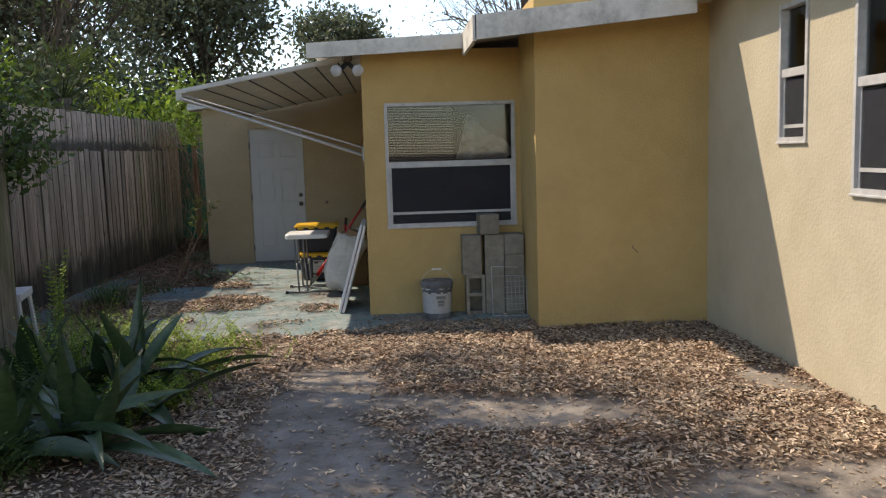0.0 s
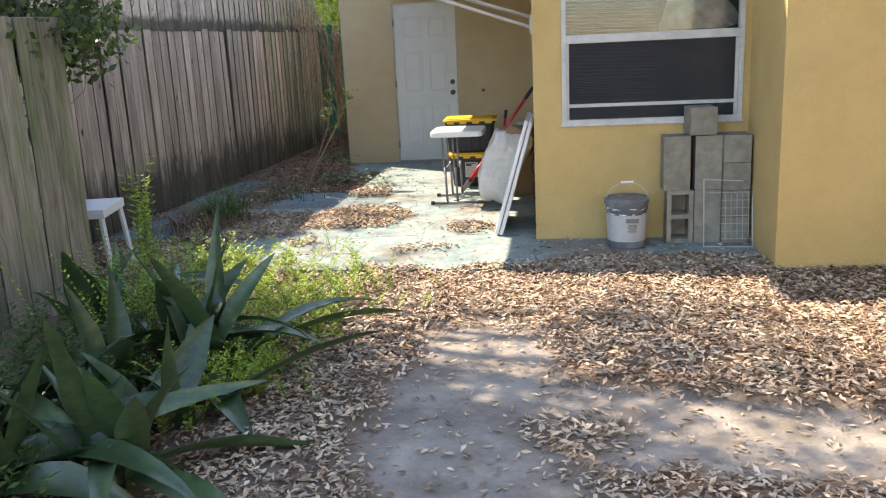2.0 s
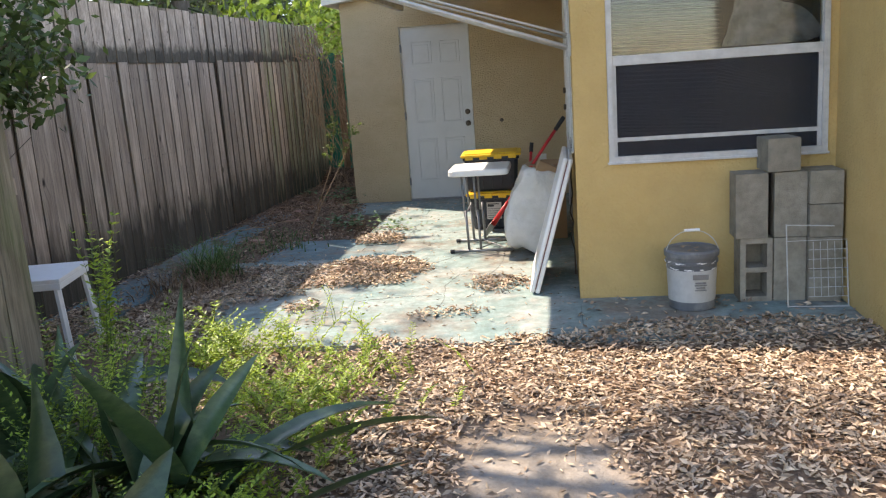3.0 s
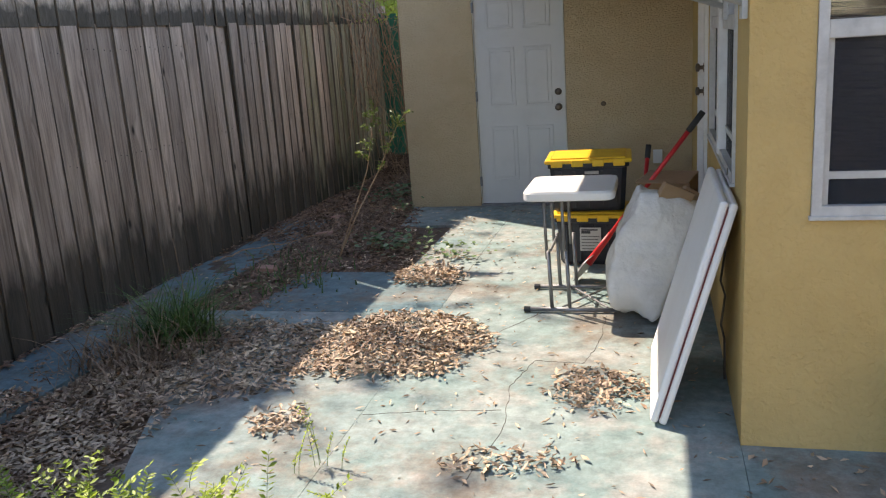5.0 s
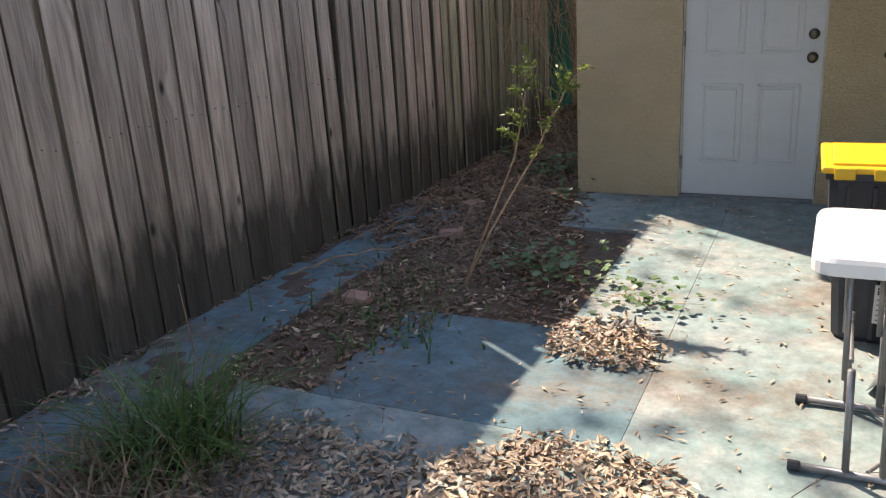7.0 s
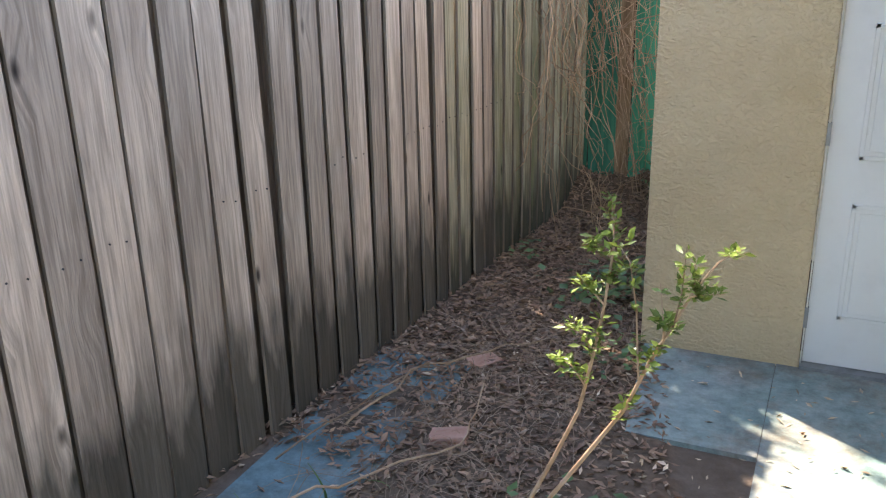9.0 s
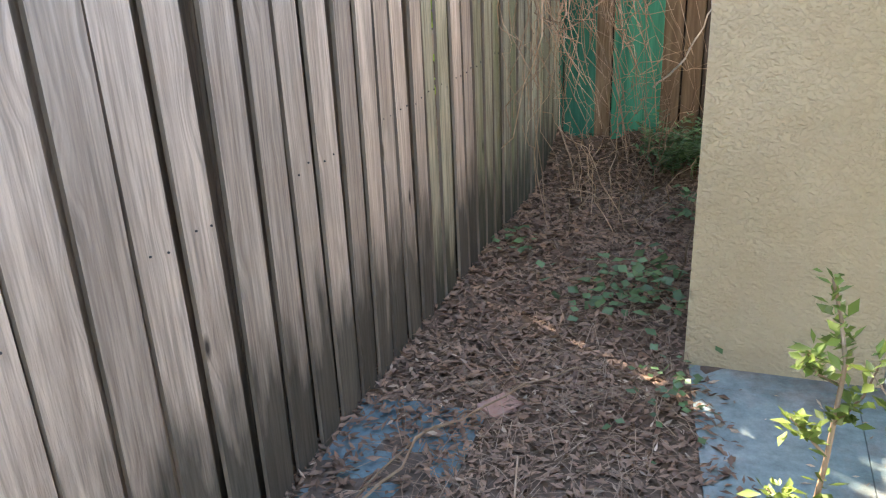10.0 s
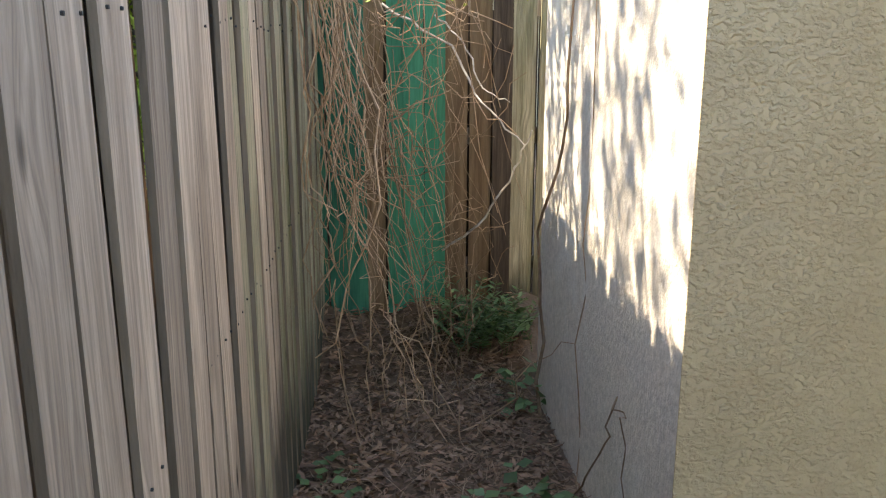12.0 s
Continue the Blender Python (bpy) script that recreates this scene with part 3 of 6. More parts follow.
def height(x, y):
    z = np.full_like(x, -0.035)
    z = z + 0.035 * np.where(y < 6.98, np.clip(litter(x, y) - bare(x, y), 0, 1), 0)
    z = z + 0.03 * blob(x, y, 0.95, 4.6, 0.9, 0.9) + 0.02 * blob(x, y, 0.1, 5.7, 1.5, 0.5)
    z = z + np.where((y > 8.8) & (x < -3.0), 0.03, 0.0) + 0.008 * wobble(x, y, 2.2, 4)
    z = z + 0.26 * np.clip((y - 14.25) / 0.6, 0, 1) ** 1.3 * (0.8 + 0.3 * wobble(x, y, 1.5, 3)) * (x < -3.3)
    return np.minimum(z, np.where((y > 6.98) & ((x > -3.0) | on_slab(x, y)) & (x < 2.1), -0.02, 9.0))


gx, gy = np.meshgrid(np.arange(-5.2, 2.3, 0.05), np.arange(-1.5, 15.7, 0.05))
gz = height(gx, gy)
nx, ny = gx.shape[1], gx.shape[0]
idx = np.arange(nx * ny).reshape(ny, nx)
quads = np.stack([idx[:-1, :-1], idx[:-1, 1:], idx[1:, 1:], idx[1:, :-1]], -1).reshape(-1, 4)
co = np.stack([gx, gy, gz], -1).reshape(-1, 3)
far = [(-400, -400), (400, -400), (400, 400), (-400, 400)]
edge_ids = [idx[0, 0], idx[0, -1], idx[-1, -1], idx[-1, 0]]
co = np.concatenate([co, np.array([(a, b, -0.05) for a, b in far])])
ground = fast_mesh("ground", co, quads, ground_mat, kind="structure", label="bare soil ground strewn with leaf litter")
bmg = bmesh.new()
bmg.from_mesh(ground.data)
bmg.verts.ensure_lookup_table()
rimv = [list(idx[0, :]), list(idx[:, -1]), list(idx[-1, ::-1]), list(idx[::-1, 0])]
for k in range(4):
    a, b = bmg.verts[nx * ny + k], bmg.verts[nx * ny + (k + 1) % 4]
    row = [bmg.verts[i] for i in rimv[k]]
    mid = len(row) // 2
    for p, q in zip(row[:mid], row[1:mid + 1]):
        bmg.faces.new((q, p, a))
    bmg.faces.new((row[mid], a, b))
    for p, q in zip(row[mid:], row[mid + 1:]):
        bmg.faces.new((q, p, b))
bmesh.ops.recalc_face_normals(bmg, faces=bmg.faces)
bmg.to_mesh(ground.data)
bmg.free()
for name, fn in (("path", path_mask), ("litter", litter)):
    at = ground.data.attributes.new(name, "FLOAT", "POINT")
    values = np.concatenate([fn(gx, gy).ravel(), np.full(4, 0.3)])
    at.data.foreach_set("value", values.astype(np.float32))

slabs = []


def slab(x0, y0, x1, y1, top=0.0, cut=0.0):
    bm = bmesh.new()
    pts = [(x0 + cut, y0), (x1, y0), (x1, y1), (x0, y1)]
    lo = [bm.verts.new((x, y, top - 0.12)) for x, y in pts]
    hi = [bm.verts.new((x, y, top)) for x, y in pts]
    bm.faces.new(hi)
    for k in range(4):
        bm.faces.new((lo[k], lo[(k + 1) % 4], hi[(k + 1) % 4], hi[k]))
    return bm


pavement = structure("pavement", slab(-4.15, 7.0, -2.62, 9.30, 0.0, 0.9), slab_mat, "teal-painted worn concrete porch slab")
for k, (x0, y0, x1, y1, top, cut) in enumerate(((-3.80, 9.303, -2.62, 10.16, 0.0, -0.02), (-2.618, 7.0, -1.07, 12.4, 0.0, 0),
                                                (-3.05, 10.163, -2.62, 12.4, 0.001, 0.0), (-3.62, 11.6, -3.053, 12.4, 0.0, 0.1), (-1.068, 7.0, 0.51, 7.84, 0.001, 0),
                                                (-4.78, 7.0, -4.28, 9.0, -0.003, 0.0), (-4.78, 9.01, -4.30, 10.6, -0.002, 0.0), (-4.72, 10.61, -4.26, 11.9, -0.003, 0.05))):
    part("slab", slab(x0, y0, x1, y1, top, cut), strip_mat if x0 < -3.7 else slab_mat, pavement)

for k, pts in enumerate((((-1.95, 8.62), (-1.72, 8.60), (-1.66, 8.86), (-1.64, 9.30)), ((-2.05, 7.42), (-1.98, 7.9), (-2.02, 8.3), (-1.95, 8.62)), ((-2.61, 7.95), (-2.3, 8.02), (-2.02, 8.05)), ((-2.2, 9.0), (-2.0, 9.35), (-1.7, 9.5), (-1.2, 9.62)))):
    jag = random.Random(40 + k)
    line = [Vector((*pts[0], 0.0005))]
    for p, q in zip(pts, pts[1:]):
        for j in range(1, 9):
            line.append(Vector((p[0] + (q[0] - p[0]) * j / 8 + jag.uniform(-0.006, 0.006), p[1] + (q[1] - p[1]) * j / 8 + jag.uniform(-0.006, 0.006), 0.0005)))
    part("crack", tube(bmesh.new(), line, 0.0013, 5), soil_dark, pavement, "dark crack in the slab")

# ---- fences ----


def picket(bm, w, h, t, dog=0.0):
    vs = []
    for y in (-t / 2, t / 2):
        vs.append([bm.verts.new(p) for p in ((-w / 2, y, 0), (w / 2, y, 0), (w / 2, y, h - dog), (w / 2 - dog, y, h), (-w / 2 + dog, y, h), (-w / 2, y, h - dog))])
    bm.faces.new(vs[0])
    bm.faces.new(vs[1][::-1])
    for k in range(6):
        bm.faces.new((vs[0][k], vs[1][k], vs[1][(k + 1) % 6], vs[0][(k + 1) % 6]))
    return bm


def fence(name, a, b, period, w, h, mat, label, back=True, upper=0.0, dog=0.0, rails=(0.35, 1.05, 1.7), inner=1, skip=(), late=None, stations=None, open_above=(), nails=()):
    """Boards from a to b; inner is the side (+1 to the right of a to b) on which the front boards stand."""
    a, b = Vector((*a, 0)), Vector((*b, 0))
    d = (b - a).normalized()
    back_at = -0.016 if late else -0.006
    yaw = math.degrees(math.atan2(d.y, d.x))
    side = Vector((d.y, -d.x, 0)) * inner
    root = thing(name, (a.x, a.y, 0), label, "fence", turn=yaw)
    inv = root.matrix_basis.inverted()
    meshes = []
    for ww in (w, w * 0.95, w * 1.04, 0.150):
        bm = picket(bmesh.new(), ww, h, 0.013 if late else 0.018, dog)
        me = bpy.data.meshes.new("picket")
        bm.to_mesh(me)
        bm.free()
        me.materials.append(mat)
        meshes.append(me)
    if late:
        # Back boards get the wood with recess shade in its colour.
        meshes[3].materials[0] = wood_recess_shade
        for me in meshes[:4]:
            me = me.copy()
            me.materials[0] = late[1]
            meshes.append(me)
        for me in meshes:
            # Side faces take the edge colour that has slot shade in it.
            me.materials.append(shaded_edge)
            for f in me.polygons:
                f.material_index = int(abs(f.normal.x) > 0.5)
    dull = random.Random(8)
    nail_me = bpy.data.meshes.new("nail")
    bm = lathe(bmesh.new(), ((0.003, -0.002), (0.003, 0.002)), sides=7)
    bm.transform(Matrix.Rotation(radians(90), 4, "X"))
    bm.to_mesh(nail_me)
    bm.free()
    nail_me.materials.append(rubber)
    spots = stations or [k * period for k in range(int((b - a).length / period) + 1)]
    made = 0
    for k, spot in enumerate(spots):
        step = (spots[k + 1] if k + 1 < len(spots) else spot + period) - spot
        for layer in ((0, 1) if back else (0,)):
            if layer == 1 and k in skip:
                continue
            p = a + d * (spot + layer * step / 2 + random.uniform(-0.004, 0.004))
            p += side * (0.040 if layer == 0 else back_at + (0.033 if stations and spot < 6.9 else 0.0) + 0.004 * (k % 2))
            old = 4 if late and k + dull.uniform(-5, 5) > late[0] else 0
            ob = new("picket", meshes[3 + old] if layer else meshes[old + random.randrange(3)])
            ob.parent = root
            p += side * random.uniform(-0.003, 0.003)
            tilt = random.uniform(-0.45, 0.45)
            ob.matrix_basis = inv @ pose(p.x, p.y, -0.04 + random.uniform(0, 0.03), random.uniform(-0.5, 0.5), tilt, yaw)
            fit_w = ((min(step, 0.163) - (0.036 if spot > 6.9 else 0.020)) / w if layer == 0 else (step + 0.024) / 0.15) if stations else 1.0
            ob.matrix_basis = ob.matrix_basis @ Matrix.Diagonal((fit_w, 1, 1, 1))
            for z in nails if layer == 0 and k > 30 else ():
                q = p + side * (0.5 * (0.013 if late else 0.018) + 0.001)
                for dx in (-0.03, 0.03):
                    nail = new("nail", nail_me)
                    nail.parent = root
                    nail.matrix_basis = inv @ pose(q.x + d.x * dx, q.y + d.y * dx, z + random.uniform(-0.012, 0.012), 0, 0, yaw)
            made += 1
            if upper and not (layer == 1 and k in open_above):
                up = new("picket", meshes[old + (3 if layer else k % 3)])
                up.parent = root
                up.scale = (1, 1, upper / h)
                q = p + side * (0.004 if layer == 0 else -0.004)
                up.matrix_basis = inv @ pose(q.x, q.y, h - 0.036 + random.uniform(-0.006, 0.006), 0, random.uniform(-0.5, 0.5), yaw) @ Matrix.Diagonal((1, 1, (upper + random.uniform(-0.015, 0.015)) / h, 1)) @ Matrix.Diagonal((fit_w, 1, 1, 1))
    for z in rails + ((h + upper * 0.2,) if upper else ()):
        bm = bmesh.new()
        if late:
            box(bm, 0, 0.027, z, (b - a).length, 0.062, z + 0.085)
        else:
            box(bm, 0, 0.05, z, (b - a).length, 0.088, z + 0.085)
        r = part("rail", bm, wood, root)
    return root


board_y = [11.125 - 0.163 * k for k in range(43, 0, -1)] + [11.125, 11.29, 11.46, 11.615, 11.765, 11.925, 12.07, 12.22, 12.37, 12.51, 12.65, 12.79, 12.965]
board_y += [12.965 + 0.142 * k for k in range(1, 14)]
gap_at = min(range(len(board_y)), key=lambda k: abs(board_y[k] - 12.79))
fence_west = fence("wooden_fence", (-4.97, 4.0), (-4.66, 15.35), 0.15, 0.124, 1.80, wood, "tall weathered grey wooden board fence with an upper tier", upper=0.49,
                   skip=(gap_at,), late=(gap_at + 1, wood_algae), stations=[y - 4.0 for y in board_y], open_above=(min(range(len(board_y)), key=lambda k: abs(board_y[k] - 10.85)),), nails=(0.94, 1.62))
fence_near = fence("wooden_fence", (-5.45, 3.35), (-3.88, 6.40), 0.15, 0.135, 1.80, wood_mossy, "old mossy brown-grey wooden fence beside the snake plants", back=False)
YE = 14.92
fence("wooden_fence", (-4.655, YE), (-4.44, YE), 0.103, 0.100, 1.90, wood_green_dark, "dark green-painted wooden boards closing the alley behind the vines", back=False, dog=0.022, rails=(0.35, 1.05), inner=1)
fence("wooden_fence", (-4.355, YE + 0.012), (-4.35, YE + 0.012), 0.15, 0.104, 1.86, wood_brown, "single unpainted brown board between green fence boards", back=False, dog=0.022, rails=(0.35, 1.05))
fence("wooden_fence", (-4.25, YE), (-4.03, YE), 0.105, 0.101, 1.93, wood_green, "three narrow green-painted wooden boards with clipped tops", back=False, dog=0.022, rails=(0.35, 1.05))
fence("wooden_fence", (-3.94, YE + 0.01), (-3.80, YE + 0.01), 0.125, 0.116, 1.88, wood_brown, "unpainted brown wooden boards closing the alley", back=False, dog=0.022, inner=1)
fence("wooden_fence", (-3.70, YE - 0.005), (-3.69, YE - 0.005), 0.125, 0.105, 1.84, wood_dark, "dark board among the brown fence boards", back=False, dog=0.022, inner=1)
fence("wooden_fence", (-3.585, YE + 0.01), (-2.0, YE + 0.01), 0.127, 0.120, 1.88, wood_algae, "yellow-green algae-stained wooden boards beside the stucco wall", back=False, dog=0.022, inner=1)
# Dark boards added behind the end fence to fill its gaps.
backing = thing("wooden_fence", (-4.66, YE + 0.07, 0.0), "dark boards added close behind the green boards to fill their gaps", "fence")
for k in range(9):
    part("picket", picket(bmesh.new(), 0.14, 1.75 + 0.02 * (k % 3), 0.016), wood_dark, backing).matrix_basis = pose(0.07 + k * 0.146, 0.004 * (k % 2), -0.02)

# ---- windows and doors ----


def window(name, w, h, mid, at, turn, label, screened=True, frame_w=0.034):
    """Origin at the lower left of the opening, outside face; x along the wall, y inwards."""
    root = thing(name, at, label, "window", turn=turn)
    tagged(root, kind="structure")
    part("window_frame", boxes((0.001, -0.012, 0.001, frame_w, 0.07, h - 0.001), (w - frame_w, -0.012, 0.001, w - 0.001, 0.07, h - 0.001), (frame_w, -0.012, h - frame_w, w - frame_w, 0.07, h - 0.001), (frame_w, -0.012, 0.001, w - frame_w, 0.07, frame_w)), alu, root)
    part("meeting_rail", boxes((frame_w, -0.004, mid - 0.03, w - frame_w, 0.05, mid + 0.03), bevel=0.004), alu, root)
    part("window_sill", boxes((-0.008, -0.022, -0.014, w + 0.008, 0.0, 0.001), bevel=0.003), alu, root)
    part("pane", boxes((frame_w, 0.045, mid + 0.03, w - frame_w, 0.049, h - frame_w)), glass, root, "clear window pane")
    part("pane", boxes((frame_w, 0.03, frame_w, w - frame_w, 0.034, mid - 0.03)), screen_glass if screened else glass, root, "insect-screened lower pane")
    if screened:
        part("insect_screen", boxes((frame_w, 0.018, frame_w, w - frame_w, 0.0195, mid - 0.03)), screen_mat, root)
    part("screen_frame", boxes((frame_w, 0.012, frame_w, frame_w + 0.022, 0.028, mid - 0.03), (w - frame_w - 0.022, 0.012, frame_w, w - frame_w, 0.028, mid - 0.03), (frame_w + 0.022, 0.012, mid * 0.2, w - frame_w - 0.022, 0.028, mid * 0.2 + 0.025)), alu, root)
    return root


window("window_1", 1.30, 1.23, 0.62, (-0.86, YN, 0.88), 0, "large white single-hung window with broken blinds behind")
window("window_2", 0.43, 0.98, 0.49, (XR, 5.52, 1.62), -90, "narrow white single-hung window in the cream wall")
window("window_3", 1.08, 1.41, 0.68, (XR, 4.50, 1.29), -90, "wide white single-hung window in the cream wall")
window("window_4", 0.78, 1.18, 0.62, (XW, 9.85, 0.92), -90, "white window with peeling trim under the porch roof")
window("window_5", 0.78, 1.18, 0.62, (XW, 9.05, 0.92), -90, "white window with peeling trim nearest the porch corner")
part("mullion", boxes((XW - 0.02, 8.99, 0.93, XW + 0.05, 9.09, 2.09)), white_paint, bpy.data.objects["window_4"]).matrix_parent_inverse = bpy.data.objects["window_4"].matrix_basis.inverted()

blind = thing("window_blind", (-0.82, YN + 0.10, 0.95), "dusty horizontal blind, slats sagging and askew", "window blind")
slat_me = bpy.data.meshes.new("slat")
bm = box(bmesh.new(), 0, -0.013, 0, 0.64, 0.013, 0.0015, m=Matrix.Rotation(radians(13), 4, "X"))
bm.to_mesh(slat_me)
bm.free()
slat_me.materials.append(blind_grey)
for k in range(42):
    o = new("slat", slat_me)
    o.parent = blind
    if k < 9:
        o.matrix_basis = pose(0.02, random.uniform(-0.004, 0.004), 0.10 + k * 0.02, 0, 2 + k * 0.4 + random.uniform(-0.5, 0.5), 0)
    else:
        o.matrix_basis = pose(0, random.uniform(-0.004, 0.004), 0.03 + k * 0.0265, 0, 1.5 + random.uniform(-0.5, 0.5), 0)
for k in range(9):
    o = new("slat", slat_me)
    o.parent = blind
    o.matrix_basis = pose(0.62, 0.01, 0.50 - k * 0.02, 0, 18 - k * 0.8, 0) @ Matrix.Scale(0.75, 4, (1, 0, 0))
sheet = thing("plastic_sheet", (-0.2, YN + 0.15, 0.92), "crumpled clear plastic sheet hung inside the window", "plastic sheet")
bm = bmesh.new()
rows = [[bm.verts.new((x * 0.045 + 0.05 + z * 0.01, 0.04 * math.sin(x * 1.9 + z * 0.7) * math.cos(z * 1.1 + x * 0.3), 0.62 + z * 0.034 * (1 - 0.078 * x) + 0.03 * math.sin(x) * z / 14)) for x in range(12)] for z in range(14)]
for p, q in zip(rows, rows[1:]):
    for k in range(11):
        bm.faces.new((p[k], p[k + 1], q[k + 1], q[k]))
part("film", bm, film_haze, sheet, smooth=True)


def door_panels(bm, w, x0, rows, y):
    for z0, z1 in rows:
        for xa in (x0, w - x0 - 0.24 * w / 0.8):
            xb = xa + 0.24 * w / 0.8
            for r in ((xa, z0, xb, z0 + 0.018), (xa, z1 - 0.018, xb, z1), (xa, z0, xa + 0.018, z1), (xb - 0.018, z0, xb, z1)):
                box(bm, r[0], y - 0.006, r[1], r[2], y, r[3], bevel=0.0025)
            box(bm, xa + 0.035, y - 0.005, z0 + 0.035, xb - 0.035, y, z1 - 0.035, bevel=0.003)
    return bm


door = thing("door_1", (-2.96, YS + 0.03, 0.012), "white six-panel metal door, closed, scuffed and dusty", "door")
tagged(door, kind="structure")
part("door_leaf", boxes((0.008, 0.0, 0.008, 0.802, 0.04, 2.015), bevel=0.002), door_white, door)
part("door_panel", door_panels(bmesh.new(), 0.81, 0.12, ((0.22, 0.72), (0.90, 1.42), (1.58, 1.84)), -0.0003), door_white, door)
part("door_frame", boxes((-0.0, -0.024, 0, 0.006, 0.05, 2.02), (0.804, -0.024, 0, 0.811, 0.05, 2.02), (0.006, -0.024, 2.017, 0.804, 0.05, 2.022)), old_white, door)
part("threshold", boxes((0.0, -0.05, -0.011, 0.81, 0.05, 0.006)), steel, door)
for z in (0.875, 1.01):
    bm = bmesh.new()
    prof = ((0.030, 0), (0.032, 0.006), (0.014, 0.012), (0.014, 0.03), (0.028, 0.036), (0.029, 0.055), (0.012, 0.06)) if z < 1 else ((0.030, 0), (0.031, 0.012), (0.022, 0.02), (0.006, 0.022))
    lathe(bm, prof, sides=20)
    k = part("door_knob" if z < 1 else "deadbolt", bm, bronze, door, smooth=True)
    k.matrix_basis = pose(0.745, -0.001, z, 90, 0, 0)
for z in (0.22, 1.0, 1.78):
    part("hinge", boxes((-0.004, -0.03, z - 0.045, 0.012, -0.004, z + 0.045)), steel, door)

door2 = thing("door_2", (XW, 11.05, 0.10), "white back door with a tall dark glass light, closed", "door", turn=-90)
tagged(door2, kind="structure")
part("door_frame", boxes((0.0, -0.02, 0, 0.06, 0.1, 1.98), (0.84, -0.02, 0, 0.90, 0.1, 1.98), (0.06, -0.02, 1.92, 0.84, 0.1, 1.98)), white_paint, door2)
part("door_leaf", boxes((0.065, 0.02, 0.01, 0.17, 0.06, 1.915), (0.73, 0.02, 0.01, 0.835, 0.06, 1.915), (0.17, 0.02, 0.01, 0.73, 0.06, 0.3), (0.17, 0.02, 1.8, 0.73, 0.06, 1.915)), white_paint, door2)
part("pane", boxes((0.17, 0.04, 0.3, 0.73, 0.044, 1.8)), screen_glass, door2)
for z in (0.98, 1.14):
    bm = lathe(bmesh.new(), ((0.030, 0), (0.032, 0.006), (0.014, 0.012), (0.014, 0.03), (0.028, 0.036), (0.029, 0.055), (0.012, 0.06)), sides=16)
    part("door_knob" if z < 1 else "deadbolt", bm, bronze, door2, smooth=True).matrix_basis = pose(0.115, 0.02, z, 90, 0, 0)

# ---- porch things ----


def support_arm(y, drop):
    a = thing("support_arm", (XW, y, 1.60 + drop), "white aluminium arm bracing the porch roof from the wall", "support arm", "arms under the porch roof")
    top = Vector((-1.78, 0.02, 0.62 - drop))
    part("arm", tube(bmesh.new(), ((0, 0, 0), top), 0.012, 10), alu, a, smooth=True)
    part("inner_arm", tube(bmesh.new(), ((-0.02, 0.05, 0.085), top + Vector((0.02, 0.06, 0.03))), 0.008, 8), alu, a, smooth=True)
    part("wall_bracket", boxes((-0.02, -0.03, -0.05, -0.001, 0.07, 0.09), bevel=0.003), alu, a)
    return a


support_arm(7.93, 0.0)
support_arm(8.75, 0.0)

lamp = thing("flood_light", (-1.19, 7.70, 2.50), "twin outdoor flood lamp fixed under the roof edge, frosted bulbs", "flood light")
part("base", lathe(bmesh.new(), ((0.035, 0), (0.05, 0.02), (0.05, 0.085)), (0, 0, 0.0), 20), bronze, lamp)
for sx, ang in ((-1, 40), (1, -50)):
    neck = part("socket", tube(bmesh.new(), ((0, 0, 0), (0.05 * sx, -0.02, -0.05), (0.07 * sx, -0.05, -0.07)), 0.022, 12), rubber, lamp, smooth=True)
    bm = lathe(bmesh.new(), ((0.018, 0), (0.03, 0.02), (0.055, 0.07), (0.058, 0.085), (0.045, 0.095), (0.01, 0.1)), sides=20)
    part("bulb", bm, alu, lamp, smooth=True).matrix_basis = pose(0.07 * sx, -0.05, -0.07, 105, 0, 25 * sx)


def tote(at, turn, label):
    t = thing("storage_tote", at, label, "storage tote", "stacked storage totes", turn)
    bm = bmesh.new()
    pro = ((0.225, 0.0), (0.235, 0.02), (0.252, 0.275), (0.266, 0.28), (0.266, 0.308))
    rings = []
    for w, z in pro:
        d = w - 0.05
        c = 0.03
        pts = [(-w + c, -d), (w - c, -d), (w, -d + c), (w, d - c), (w - c, d), (-w + c, d), (-w, d - c), (-w, -d + c)]
        rings.append([bm.verts.new((x, y + 0.215, z)) for x, y in pts])
    for p, q in zip(rings, rings[1:]):
        for k in range(8):
            bm.faces.new((p[k], p[(k + 1) % 8], q[(k + 1) % 8], q[k]))
    bm.faces.new(rings[0][::-1])
    bm.faces.new(rings[-1])
    for k in range(5):
        box(bm, -0.19 + k * 0.09, -0.002 + 0.0, 0.03, -0.175 + k * 0.09, 0.03, 0.26)
    part("body", bm, plastic_black, t)
    bm = bmesh.new()
    box(bm, -0.285, -0.02, 0.310, 0.285, 0.45, 0.334, bevel=0.01)
    box(bm, -0.245, 0.02, 0.334, 0.245, 0.41, 0.342, bevel=0.008)
    for k in range(4):
        box(bm, -0.24 + k * 0.135, -0.034, 0.292, -0.165 + k * 0.135, -0.021, 0.334, bevel=0.005)
    part("lid", bm, plastic_yellow, t, "bright yellow lid")
    return t


